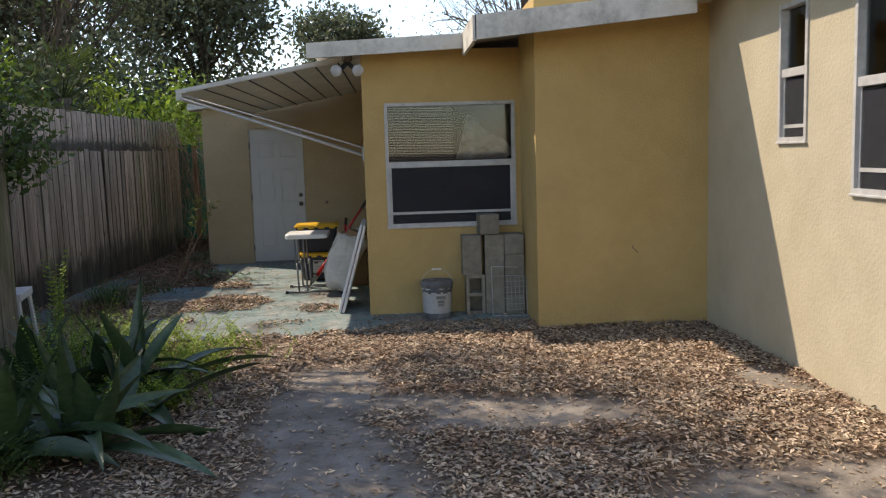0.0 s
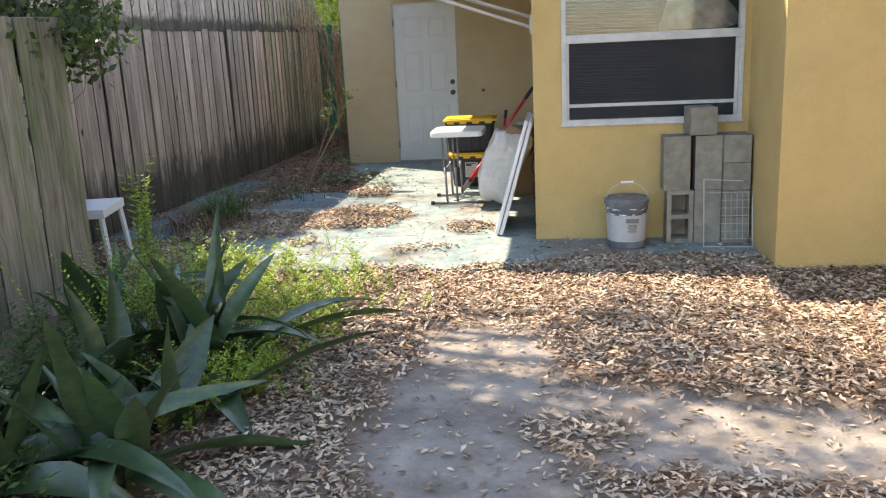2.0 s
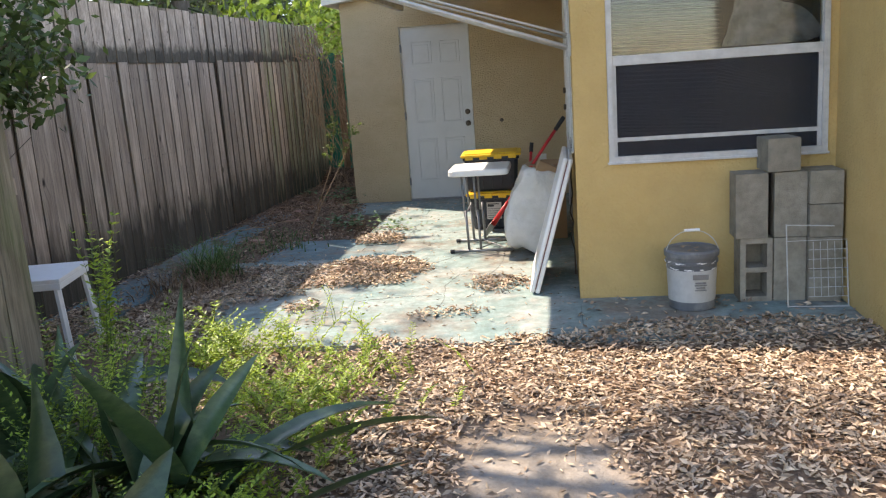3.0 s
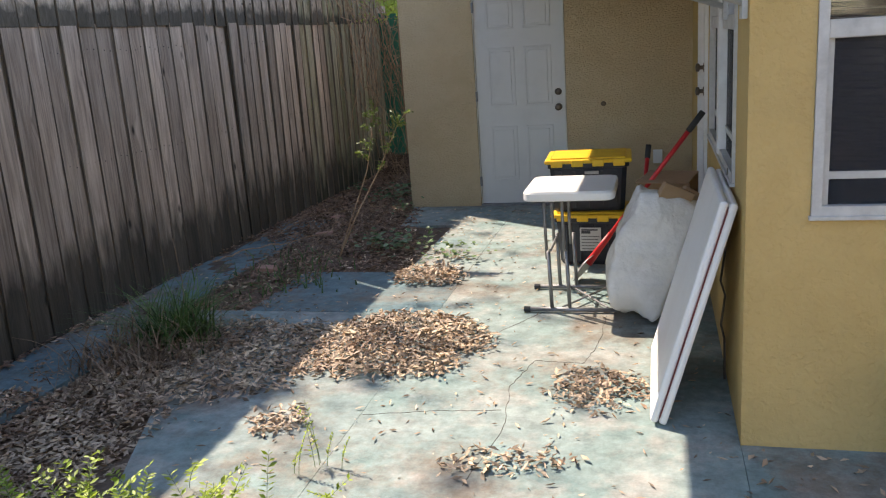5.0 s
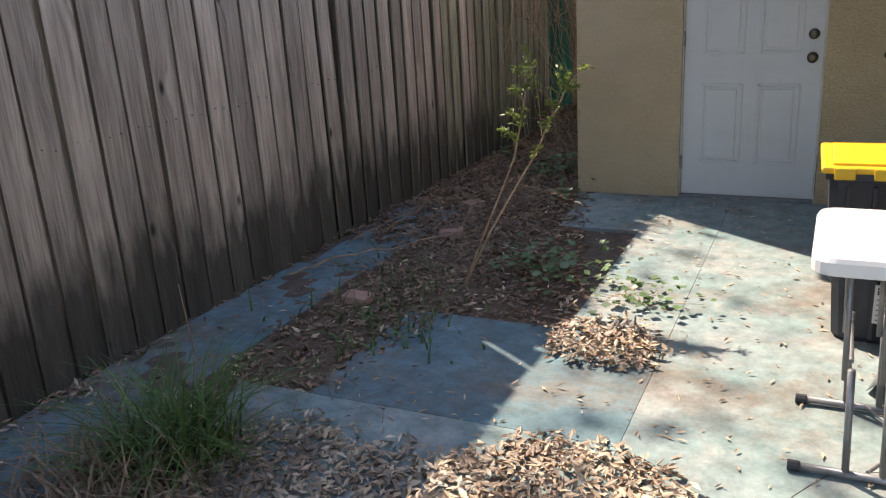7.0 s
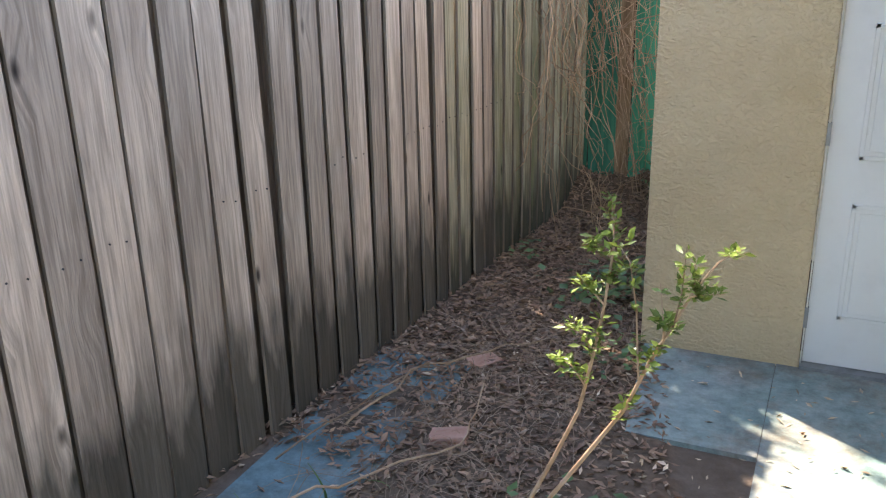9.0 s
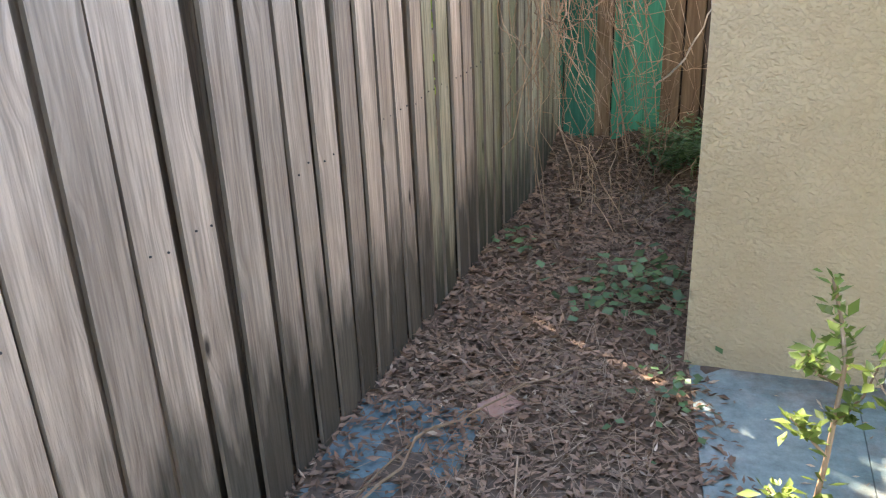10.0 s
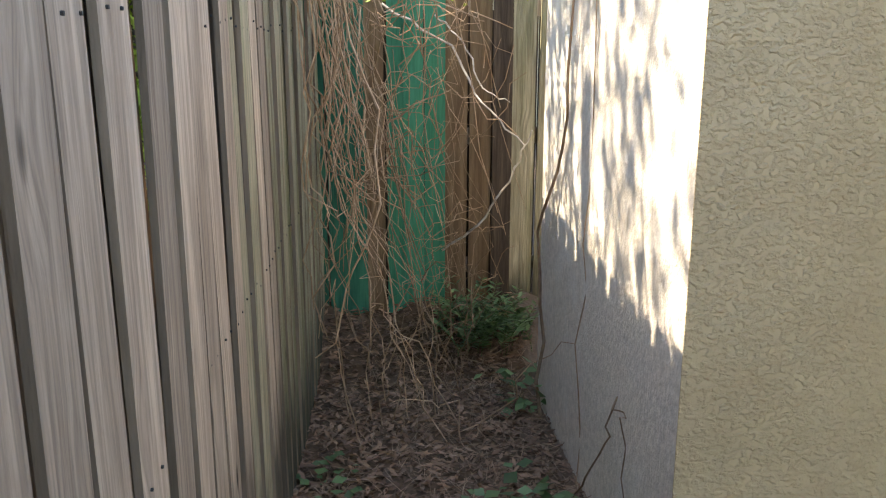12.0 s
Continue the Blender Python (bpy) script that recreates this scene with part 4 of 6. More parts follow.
lower = tote((-1.78, 10.33, 0.0), -4, "black plastic storage tote with a yellow lid, on the slab")
lower.scale.z = 1.06
bm = bmesh.new()
box(bm, -0.09, -0.010, 0.10, 0.05, -0.004, 0.25)
lab = part("label", bm, label_white, lower, "printed paper label")
bm = bmesh.new()
for k, (w, hh) in enumerate(((0.11, 0.014), (0.06, 0.03), (0.12, 0.006), (0.11, 0.006), (0.12, 0.006), (0.09, 0.006), (0.11, 0.006))):
    box(bm, -0.08, -0.0115, 0.232 - k * 0.02, -0.08 + w, -0.0102, 0.232 - k * 0.02 + hh * 0.6)
part("print", bm, ink, lab)
upper = tote((-1.81, 10.36, 0.3635), 2, "black plastic storage tote with a yellow lid, stacked on another")
upper.scale.z = 1.06
bm = bmesh.new()
box(bm, -0.02, -0.026, 0.245, 0.07, -0.004, 0.262)
part("sticker", bm, label_white, upper)

ftable = thing("folding_tray_table", (-1.84, 9.62, 0.0), "small white plastic folding table on grey steel legs", "folding table")
bm = bmesh.new()
ring = []
for cx, cy, a0 in ((0.19, 0.16, 0), (-0.19, 0.16, 90), (-0.19, -0.25, 180), (0.19, -0.25, 270)):
    for j in range(6):
        an = radians(a0 + j * 18)
        ring.append((cx + 0.06 * math.cos(an), cy + 0.06 * math.sin(an)))
layers = [[bm.verts.new((x * f, y * f, z)) for x, y in ring] for f, z in ((0.96, 0.648), (1.0, 0.655), (1.0, 0.690), (0.975, 0.702))]
for p, q in zip(layers, layers[1:]):
    for k in range(len(ring)):
        bm.faces.new((p[k], p[(k + 1) % len(ring)], q[(k + 1) % len(ring)], q[k]))
bm.faces.new(layers[0][::-1])
bm.faces.new(layers[-1])
part("tabletop", bm, plastic_white, ftable, "white blow-moulded top with a rust stain")
for y in (-0.27, 0.17):
    part("foot_bar", tube(bmesh.new(), ((-0.24, y, 0.018), (0.26, y, 0.018)), 0.013, 10), steel, ftable, smooth=True)
    part("foot_cap", tube(bmesh.new(), ((-0.27, y, 0.018), (-0.235, y, 0.018)), 0.017, 10), rubber, ftable)
    for x in (-0.10, 0.0):
        part("leg", tube(bmesh.new(), ((x - 0.01, y, 0.03), (x - 0.02, y, 0.36)), 0.011, 10), steel, ftable, smooth=True)
        part("leg", tube(bmesh.new(), ((x - 0.035, y * 0.8, 0.30), (x - 0.045, y * 0.8, 0.668)), 0.009, 10), steel, ftable, smooth=True)
part("brace", tube(bmesh.new(), ((-0.05, -0.26, 0.03), (0.2, 0.16, 0.03)), 0.006, 8), steel, ftable)
part("brace", tube(bmesh.new(), ((0.2, -0.26, 0.03), (-0.05, 0.16, 0.03)), 0.006, 8), steel, ftable)
part("cross_bar", tube(bmesh.new(), ((-0.12, -0.17, 0.34), (-0.12, 0.16, 0.34)), 0.008, 8), steel, ftable)


def long_tool(name, a, b, label, head):
    a, b = Vector(a), Vector(b)
    t = thing(name, a, label, "garden tool")
    d = b - a
    part("shaft", tube(bmesh.new(), (d * 0.14, d * 0.93), 0.0135, 10), plastic_red, t, smooth=True)
    part("grip", tube(bmesh.new(), (d * 0.90, d), 0.018, 10), rubber, t, smooth=True)
    if head == "shovel":
        part("collar", tube(bmesh.new(), (d * 0.11, d * 0.30), 0.026, 10, 0.6), plastic_red, t, smooth=True)
        bm = bmesh.new()
        rows = [(0.0, 0.05, 0.0), (0.06, 0.095, 0.02), (0.14, 0.11, 0.025), (0.20, 0.10, 0.01), (0.22, 0.04, 0.0)]
        u = d.normalized()
        s = u.cross(Vector((0, 0, 1))).normalized()
        nrm = s.cross(u)
        prev = None
        for l, w, c in rows:
            cur = [bm.verts.new(u * l + s * w * k + nrm * c * (1 - k * k)) for k in (-1, -0.5, 0, 0.5, 1)]
            if prev:
                for k in range(4):
                    bm.faces.new((prev[k], prev[k + 1], cur[k + 1], cur[k]))
            prev = cur
        ob = part("blade", bm, steel, t, smooth=True)
        so = ob.modifiers.new("thick", "SOLIDIFY")
        so.thickness = 0.003
    else:
        part("brush", boxes((-0.10, -0.03, 0.0, 0.10, 0.03, 0.10), bevel=0.008), rubber, t)
    return t


long_tool("shovel", (-1.87, 9.98, 0.01), (-1.12, 9.72, 1.06), "red fibreglass shovel with a black grip, leaning on the house wall", "shovel")
long_tool("broom", (-1.50, 10.02, 0.0), (-1.42, 10.35, 0.80), "red-handled brush standing behind the wrapped foam bag", "brush")

bag = thing("wrapped_foam_bundle", (-1.36, 9.14, 0.0), "bulky off-white foam bundle in crumpled plastic wrap, leaning on the boxes", "foam bundle")
bm = bmesh.new()
box(bm, -0.33, 0.0, 0.0, 0.02, 0.30, 0.68)
bmesh.ops.subdivide_edges(bm, edges=bm.edges, cuts=13, use_grid_fill=True)
turn_bag = Matrix.Rotation(radians(19), 4, "Y") @ Matrix.Rotation(radians(-5), 4, "X")
for v in bm.verts:
    c = Vector((-0.155, 0.15, 0.34))
    d = v.co - c
    q = Vector((d.x / 0.175, d.y / 0.15, d.z / 0.34))
    r = (abs(q.x) ** 7 + abs(q.y) ** 7 + abs(q.z) ** 7) ** (1 / 7)
    v.co = c + d / max(r, 0.85)
    n1, n2 = noise.noise_vector(v.co * 5), noise.noise_vector(v.co * 16 + Vector((3, 1, 2)))
    fold = abs(noise.noise(v.co * 9))
    v.co += n1 * 0.034 + n2 * 0.013 - d.normalized() * fold * 0.038
    v.co.x = c.x + (v.co.x - c.x) * (0.80 + 0.34 * min(1.0, v.co.z / 0.68))
    v.co.x -= 0.05 * math.sin(math.pi * min(1, max(0, v.co.z / 0.55))) * (1 if v.co.x < -0.15 else 0)
bm.transform(turn_bag)
for v in bm.verts:
    v.co.z = max(v.co.z, 0.0)
b0 = part("wrap", bm, foam, bag, smooth=True)
for k, (cx, cy, cz, sx, sz, rx, ry) in enumerate(((0.00, 0.12, 0.58, 0.18, 0.22, 12, 26), (0.10, 0.18, 0.56, 0.14, 0.20, -8, 34))):
    bm = box(bmesh.new(), -sx / 2, -0.02, 0, sx / 2, 0.02, sz, bevel=0.004)
    part("carton_piece", bm, cardboard, bag).matrix_basis = pose(cx, cy, cz - 0.05, rx, ry, 25)
for k, (x, y, w, d, h, tz, lab) in enumerate(((-1.32, 10.0, 0.36, 0.42, 0.40, 4, "closed brown cardboard box against the house wall"), (-1.30, 9.98, 0.30, 0.36, 0.26, -10, "open brown cardboard box on top of another"))):
    cb = thing("cardboard_box", (x, y, 0.0 if k == 0 else 0.403), lab, "cardboard box", "cardboard boxes by the wall", tz)
    part("carton", boxes((-w / 2, -d / 2, 0, w / 2, d / 2, h), bevel=0.004), cardboard, cb)
    bm = bmesh.new()
    box(bm, -w / 2, -d / 2 - 0.10, h + 0.001, w / 2, -d / 2 + 0.02, h + 0.005)
    part("flap", bm, cardboard, cb).matrix_basis = pose(0, 0, 0, 0, 0, 0)

ptable = thing("folded_table", (-1.452, 7.965, 0.034), "white plastic folding table, folded flat and leaning on the house corner", "folding table", turn=0)
lean = Matrix.Rotation(radians(16.2), 4, "Y")
for k in (0, 1):
    bm = box(bmesh.new(), 0.05 + k * 0.035, 0.0, 0.0, 0.083 + k * 0.035, 0.80, 0.93, bevel=0.012, m=Matrix.Identity(4))
    bm.transform(lean)
    part("tabletop_half", bm, plastic_white, ptable)
bm = box(bmesh.new(), 0.0828, 0.004, 0.02, 0.0852, 0.796, 0.91)
bm.transform(lean)
part("seam", bm, seam_dark, ptable)
bm = box(bmesh.new(), 0.0815, -0.0012, 0.03, 0.0865, 0.0035, 0.90)
bm.transform(lean)
part("seam", bm, seam_dark, ptable)

drips = random.Random(77)
bucket = thing("paint_bucket", (-0.40, 7.60, 0.001), "dirty grey and white five-gallon bucket with a lid and wire handle", "bucket")
part("body", lathe(bmesh.new(), ((0.125, 0), (0.134, 0.004), (0.148, 0.28), (0.156, 0.285), (0.156, 0.30), (0.150, 0.302), (0.152, 0.345)), sides=40), plastic_grey, bucket, smooth=False)
part("lid", lathe(bmesh.new(), ((0.160, 0.325), (0.162, 0.33), (0.162, 0.355), (0.150, 0.368), (0.142, 0.360), (0.02, 0.358)), sides=40), plastic_grey, bucket)
part("label", lathe(bmesh.new(), ((0.1385, 0.055), (0.1480, 0.25)), sides=40), label_white, bucket, "white paper label wrapped round")
bm = bmesh.new()
for z, w, hh in ((0.215, 0.09, 0.03), (0.18, 0.06, 0.008), (0.165, 0.07, 0.006), (0.15, 0.05, 0.006), (0.135, 0.065, 0.006)):
    box(bm, 0.03 - w / 2, -0.153, z - hh / 2, 0.03 + w / 2, -0.1455, z + hh / 2)
part("print", bm, steel, bucket)
for z, r in ((0.302, 0.1565), (0.262, 0.1490)):
    for k in range(26):
        a0 = drips.uniform(0, 2 * math.pi)
        a1 = a0 + drips.uniform(0.05, 0.28)
        zz = z - drips.uniform(0, 0.012)
        part("paint_drip", tube(bmesh.new(), [(r * math.cos(a0 + (a1 - a0) * j / 4), r * math.sin(a0 + (a1 - a0) * j / 4), zz + drips.uniform(-0.002, 0.002)) for j in range(5)], drips.uniform(0.0015, 0.004), 5, 0.6), plastic_white, bucket)
for k in range(9):
    a0, rad = drips.uniform(0, 2 * math.pi), drips.uniform(0.02, 0.11)
    leaf_bm = bmesh.new()
    u, v = Vector((math.cos(a0 * 3), math.sin(a0 * 3), 0.15)), Vector((-math.sin(a0 * 3), math.cos(a0 * 3), 0.1))
    c = Vector((rad * math.cos(a0), rad * math.sin(a0), 0.367))
    leaf_bm.faces.new([leaf_bm.verts.new(c + p) for p in (-u * 0.022, v * 0.008, u * 0.022, -v * 0.008)])
    part("fallen_leaf", leaf_bm, dry_leaf, bucket)
bail = [(0.155 * math.cos(a), -0.03, 0.33 + 0.15 * math.sin(a)) for a in [math.pi * k / 14 for k in range(15)]]
part("handle", tube(bmesh.new(), bail, 0.0025, 6), alu, bucket)
part("grip", tube(bmesh.new(), ((-0.045, -0.03, 0.479), (0.045, -0.03, 0.479)), 0.009, 8), plastic_white, bucket)


def cinder(at, mode, label, turn=0):
    t = thing("cinder_block", at, label, "cinder block", "stacked cinder blocks", turn)
    w, d, h = {"stand": (0.188, 0.19, 0.394), "holes": (0.188, 0.19, 0.394), "end": (0.19, 0.23, 0.196)}[mode]
    bm = bmesh.new()
    if mode == "holes":
        box(bm, 0, 0, 0, 0.032, d, h)
        box(bm, w - 0.032, 0, 0, w, d, h)
        box(bm, 0.032, d - 0.03, 0.0, w - 0.032, d - 0.001, h - 0.001)
        for z in (0.0, (h - 0.03) / 2, h - 0.032):
            box(bm, 0.032, 0.001, z, w - 0.032, d - 0.031, z + 0.032)
    else:
        box(bm, 0, 0, 0, w, d, h, bevel=0.004)
    part("block", bm, concrete_grey, t)
    return t


yb = 7.645
cinder((-0.105, yb, 0.001), "holes", "grey cinder block standing on end, its two holes facing out")
cinder((-0.135, yb - 0.01, 0.397), "stand", "grey cinder block standing on end on top of a hollow one")
cinder((0.09, yb, 0.001), "stand", "grey cinder block standing on end, smooth face out")
cinder((0.09, yb, 0.397), "stand", "grey cinder block on end, upper of two")
for k in range(4):
    cinder((0.282, yb - 0.02 + 0.004 * (k % 2) - 0.02, 0.001 + k * 0.1985), "end", "grey cinder block lying end-out in the corner column")
cinder((0.045, yb - 0.025, 0.797), "end", "grey cinder block on top of the stack before the window", 4)

rack = thing("wire_rack", (0.14, 7.50, 0.0), "thin white wire rack leaning before the cinder blocks", "wire rack")
for x in (0.0, 0.34):
    part("post", tube(bmesh.new(), ((x, 0, 0.0), (x, 0.07, 0.49 if x == 0 else 0.38)), 0.004, 6), alu, rack)
for k in range(5):
    part("upright_wire", tube(bmesh.new(), ((0.15 + k * 0.04, 0.01, 0.06), (0.15 + k * 0.04, 0.06, 0.38)), 0.002, 5), alu, rack)
for k in range(7):
    z = 0.06 + k * 0.055
    part("cross_wire", tube(bmesh.new(), ((0.12 if z < 0.36 else 0.0, z * 0.15, z), (0.34, z * 0.15, z)), 0.002, 5), alu, rack)
part("top_bar", tube(bmesh.new(), ((0.0, 0.07, 0.485), (0.27, 0.07, 0.47)), 0.004, 6), alu, rack)
part("bottom_bar", tube(bmesh.new(), ((0.0, 0.0, 0.006), (0.34, -0.02, 0.006)), 0.004, 6), alu, rack)

stool = thing("plastic_side_table", (-4.36, 7.05, -0.03), "dirty white plastic side table behind the end of the near fence", "side table", turn=12)
part("tabletop", boxes((-0.25, -0.25, 0.50, 0.25, 0.25, 0.525), (-0.25, -0.25, 0.46, 0.25, -0.235, 0.50), (0.235, -0.235, 0.46, 0.25, 0.235, 0.50), (-0.25, 0.235, 0.46, 0.25, 0.25, 0.50), (-0.25, -0.235, 0.46, -0.235, 0.235, 0.50), bevel=0.004), plastic_white, stool)
for sx in (-1, 1):
    for sy in (-1, 1):
        part("leg", tube(bmesh.new(), ((0.26 * sx, 0.26 * sy, 0.0), (0.22 * sx, 0.22 * sy, 0.47)), 0.022, 6), plastic_white, stool)

outlet = thing("outlet_box", (-1.36, YS - 0.02, 0.42), "small white covered outlet on the porch wall", "outlet")
part("cover", boxes((-0.04, 0, -0.06, 0.04, 0.019, 0.06), bevel=0.006), plastic_white, outlet)
spigot = thing("rope_cleat", (-1.82, YS - 0.001, 0.90), "small brown metal cleat stuck on the porch wall", "cleat")
part("disc", lathe(bmesh.new(), ((0.022, 0), (0.022, 0.01), (0.012, 0.02)), sides=14), bronze, spigot).matrix_basis = pose(0, 0, 0, 90, 0, 0)

# ---- leaf litter ----


def scatter(x0, x1, y0, y1, per_m2, chance, seed):
    r = np.random.default_rng(seed)
    n = int((x1 - x0) * (y1 - y0) * per_m2)
    x, y = r.uniform(x0, x1, n), r.uniform(y0, y1, n)
    keep = r.uniform(0, 1, n) < chance(x, y)
    return x[keep], y[keep], r


def ground_top(x, y):
    z = height(x, y)
    return np.where(on_slab(x, y) | ((x < -4.28) & (x > -4.78) & (y > 7) & (y < 11.9)), np.maximum(z, 0.003), z)


def litter_mesh(name, x, y, r, mound, lo, hi, mat, tilt=0.45, label="", ratio=0.36):
    n = len(x)
    z = ground_top(x, y) + 0.004 + mound
    ang = r.uniform(0, 2 * np.pi, n)
    al = np.stack([np.cos(ang), np.sin(ang), r.normal(0, tilt * 0.6, n)], 1)
    no = unit(np.stack([r.normal(0, tilt, n), r.normal(0, tilt, n), np.ones(n)], 1))
    flip = np.where(r.uniform(0, 1, n) < 0.4, -1.0, 1.0)
    L = r.uniform(lo, hi, n)
    v, q = leaves(np.stack([x, y, z], 1), al, no * flip[:, None], L, L * r.uniform(ratio * 0.75, ratio * 1.3, n), fold=0.22)
    return fast_mesh(name, v, q, mat, label, "leaf litter", "stuff")


x, y, r = scatter(-3.4, 2.05, 2.9, 7.40, 3500, lambda a, b: litter(a, b) ** 1.5 * np.where(a < -2.4, 0.6, 1.0) * np.where(on_slab(a, b) & (b > 7.4), 0.0, 1.0), 1)
pile_up = r.uniform(0, 0.02, len(x)) + 0.02 * blob(x, y, 0.95, 4.6, 0.9, 0.9) * r.uniform(0, 1, len(x))
litter_mesh("leaf_litter", x, y, r, pile_up, 0.024, 0.054, dry_leaf, label="deep brown layer of dry curled oak leaves over the yard")
x, y, r = scatter(-4.85, -3.0, 7.0, 12.3, 2600, lambda a, b: litter(a, b) * np.where((b > 9.2) | (a < -4.1), 0.8, 0.0), 12)
litter_mesh("leaf_litter", x, y, r, r.uniform(0, 0.015, len(x)), 0.025, 0.055, dark_leaf, tilt=0.35, label="dark leaves in the dirt strip beside the fence")
x, y, r = scatter(-4.85, -1.1, 7.0, 12.3, 4400, lambda a, b: litter(a, b) ** 1.3 * np.where((b > 9.2) & (a < -3.15) | (a < -4.7), 0.08, 1.0), 2)
up = 0.055 * blob(x, y, -2.72, 8.80, 0.56, 0.54, 0, 0.9) + 0.03 * blob(x, y, -2.86, 10.05, 0.3, 0.27) + 0.012
litter_mesh("leaf_pile", x, y, r, up * r.uniform(0.2, 1, len(x)), 0.026, 0.056, dry_leaf, tilt=0.5, label="raked heap and drifts of dry brown oak leaves on the slab")
x, y, r = scatter(-1.1, 0.5, 6.95, 7.80, 900, lambda a, b: 0.15 + 0.6 * litter(a, b), 3)
litter_mesh("leaf_litter", x, y, r, r.uniform(0, 0.01, len(x)), 0.03, 0.055, dry_leaf, label="dry leaves blown along the foot of the wall")
x, y, r = scatter(-4.8, -1.1, 7.0, 12.3, 75, lambda a, b: np.where(on_slab(a, b), 1.0, 0.2), 4)
litter_mesh("loose_leaves", x, y, r, np.zeros(len(x)), 0.02, 0.05, dry_leaf, tilt=0.25, label="single dry leaves scattered over the bare slab", ratio=0.25)
x, y, r = scatter(-2.2, 2.0, 2.4, 6.5, 160, lambda a, b: bare(a, b), 5)
litter_mesh("loose_leaves", x, y, r, np.zeros(len(x)) + 0.004, 0.02, 0.055, dry_leaf, tilt=0.3, label="single dry leaves scattered over the bare path")
x, y, r = scatter(-4.72, -3.62, 11.0, 15.4, 3000, lambda a, b: np.where(b > 12, 0.75, 0.35), 6)
litter_mesh("leaf_litter", x, y, r, r.uniform(0, 0.02, len(x)), 0.025, 0.06, dark_leaf, tilt=0.4, label="brown leaves matting the narrow alley")


def strands(name, x, y, r, lo, hi, width, lift, mat, label, category="dry straw"):
    """Fallen needles and stalks: thin bent strips."""
    n = len(x)
    z = ground_top(x, y) + 0.012
    ang = r.uniform(0, 2 * np.pi, n)
    L = r.uniform(lo, hi, n)
    d = np.stack([np.cos(ang), np.sin(ang), np.zeros(n)], 1)
    s = np.stack([-np.sin(ang), np.cos(ang), np.zeros(n)], 1) * width
    a = np.stack([x, y, z], 1)
    m = a + d * L[:, None] * 0.5 + s * r.uniform(-12, 12, n)[:, None] + np.array([0, 0, 1.0]) * (r.uniform(0, lift, n))[:, None]
    e = a + d * L[:, None]
    e[:, 2] = ground_top(e[:, 0], e[:, 1]) + 0.01
    v = np.stack([a - s, a + s, m - s, m + s, e - s * 0.5, e + s * 0.5], 1).reshape(-1, 3)
    b = np.arange(n)[:, None] * 6
    q = np.concatenate([b + np.array([[0, 1, 3, 2]]), b + np.array([[2, 3, 5, 4]])])
    return fast_mesh(name, v, q, mat, label, category, "stuff")


x, y, r = scatter(-4.65, -3.66, 10.3, 15.3, 600, lambda a, b: np.where(a > -4.3, 0.9, 0.5) * blob(a, b, -3.95, 12.6, 0.9, 3.0, 0, 0.5), 7)
strands("dry_straw", x, y, r, 0.08, 0.28, 0.0014, 0.05, straw, "tangled dry straw and stalks matted over the alley floor")
x, y, r = scatter(-4.6, -3.4, 7.6, 10.2, 700, lambda a, b: blob(a, b, -4.0, 8.6, 0.75, 0.9, 0, 0.7), 8)
strands("dry_straw", x, y, r, 0.08, 0.22, 0.0015, 0.06, straw, "dry grass straw lying round the green tuft")
x, y, r = scatter(-0.1, 1.3, 4.4, 6.1, 260, lambda a, b: blob(a, b, 0.62, 5.4, 0.5, 0.45) + 0.6 * blob(a, b, 0.9, 4.7, 0.35, 0.3), 19)
strands("twigs", x, y, r, 0.10, 0.32, 0.0022, 0.07, twig, "little heap of grey twigs raked among the leaves", "twigs")
x, y, r = scatter(-1.6, 2.0, 3.0, 6.6, 45, lambda a, b: litter(a, b), 9)
strands("twigs", x, y, r, 0.08, 0.30, 0.002, 0.03, twig, "small dry twigs lying among the yard leaves", "twigs")

# ---- plants ----


def blade(bm, base, out, lift, length, width, droop, steps=9, channel=0.35, twist=0.0):
    """A broad pointed leaf that rises along out and lift and droops."""
    out = Vector(out).normalized()
    p = Vector(base)
    rows = []
    ang = lift
    for k in range(steps + 1):
        t = k / steps
        w = width * min(1, 0.45 + 2.2 * t) * (1 - max(0, t - 0.55) / 0.45) ** 0.8 if t < 1 else 0.0
        d = out * math.cos(ang) + Vector((0, 0, math.sin(ang)))
        side = Vector((-out.y, out.x, 0))
        up = side.cross(d) * -1
        if up.z < 0:
            up = -up
        a = twist * t
        sd = side * math.cos(a) + up * math.sin(a)
        uu = up * math.cos(a) - side * math.sin(a)
        if w < 0.001:
            rows.append([bm.verts.new(p)])
        else:
            rows.append([bm.verts.new(p + sd * w * 0.5 * j + uu * channel * w * 0.5 * j * j) for j in (-1, -0.5, 0, 0.5, 1)])
        p = p + d * length / steps
        if p.z < 0.02:
            p.z = 0.02
        ang -= droop / steps
    for a, b in zip(rows, rows[1:]):
        if len(b) == 1:
            for j in range(4):
                bm.faces.new((a[j], a[j + 1], b[0]))
        else:
            for j in range(4):
                bm.faces.new((a[j], a[j + 1], b[j + 1], b[j]))
    return bm


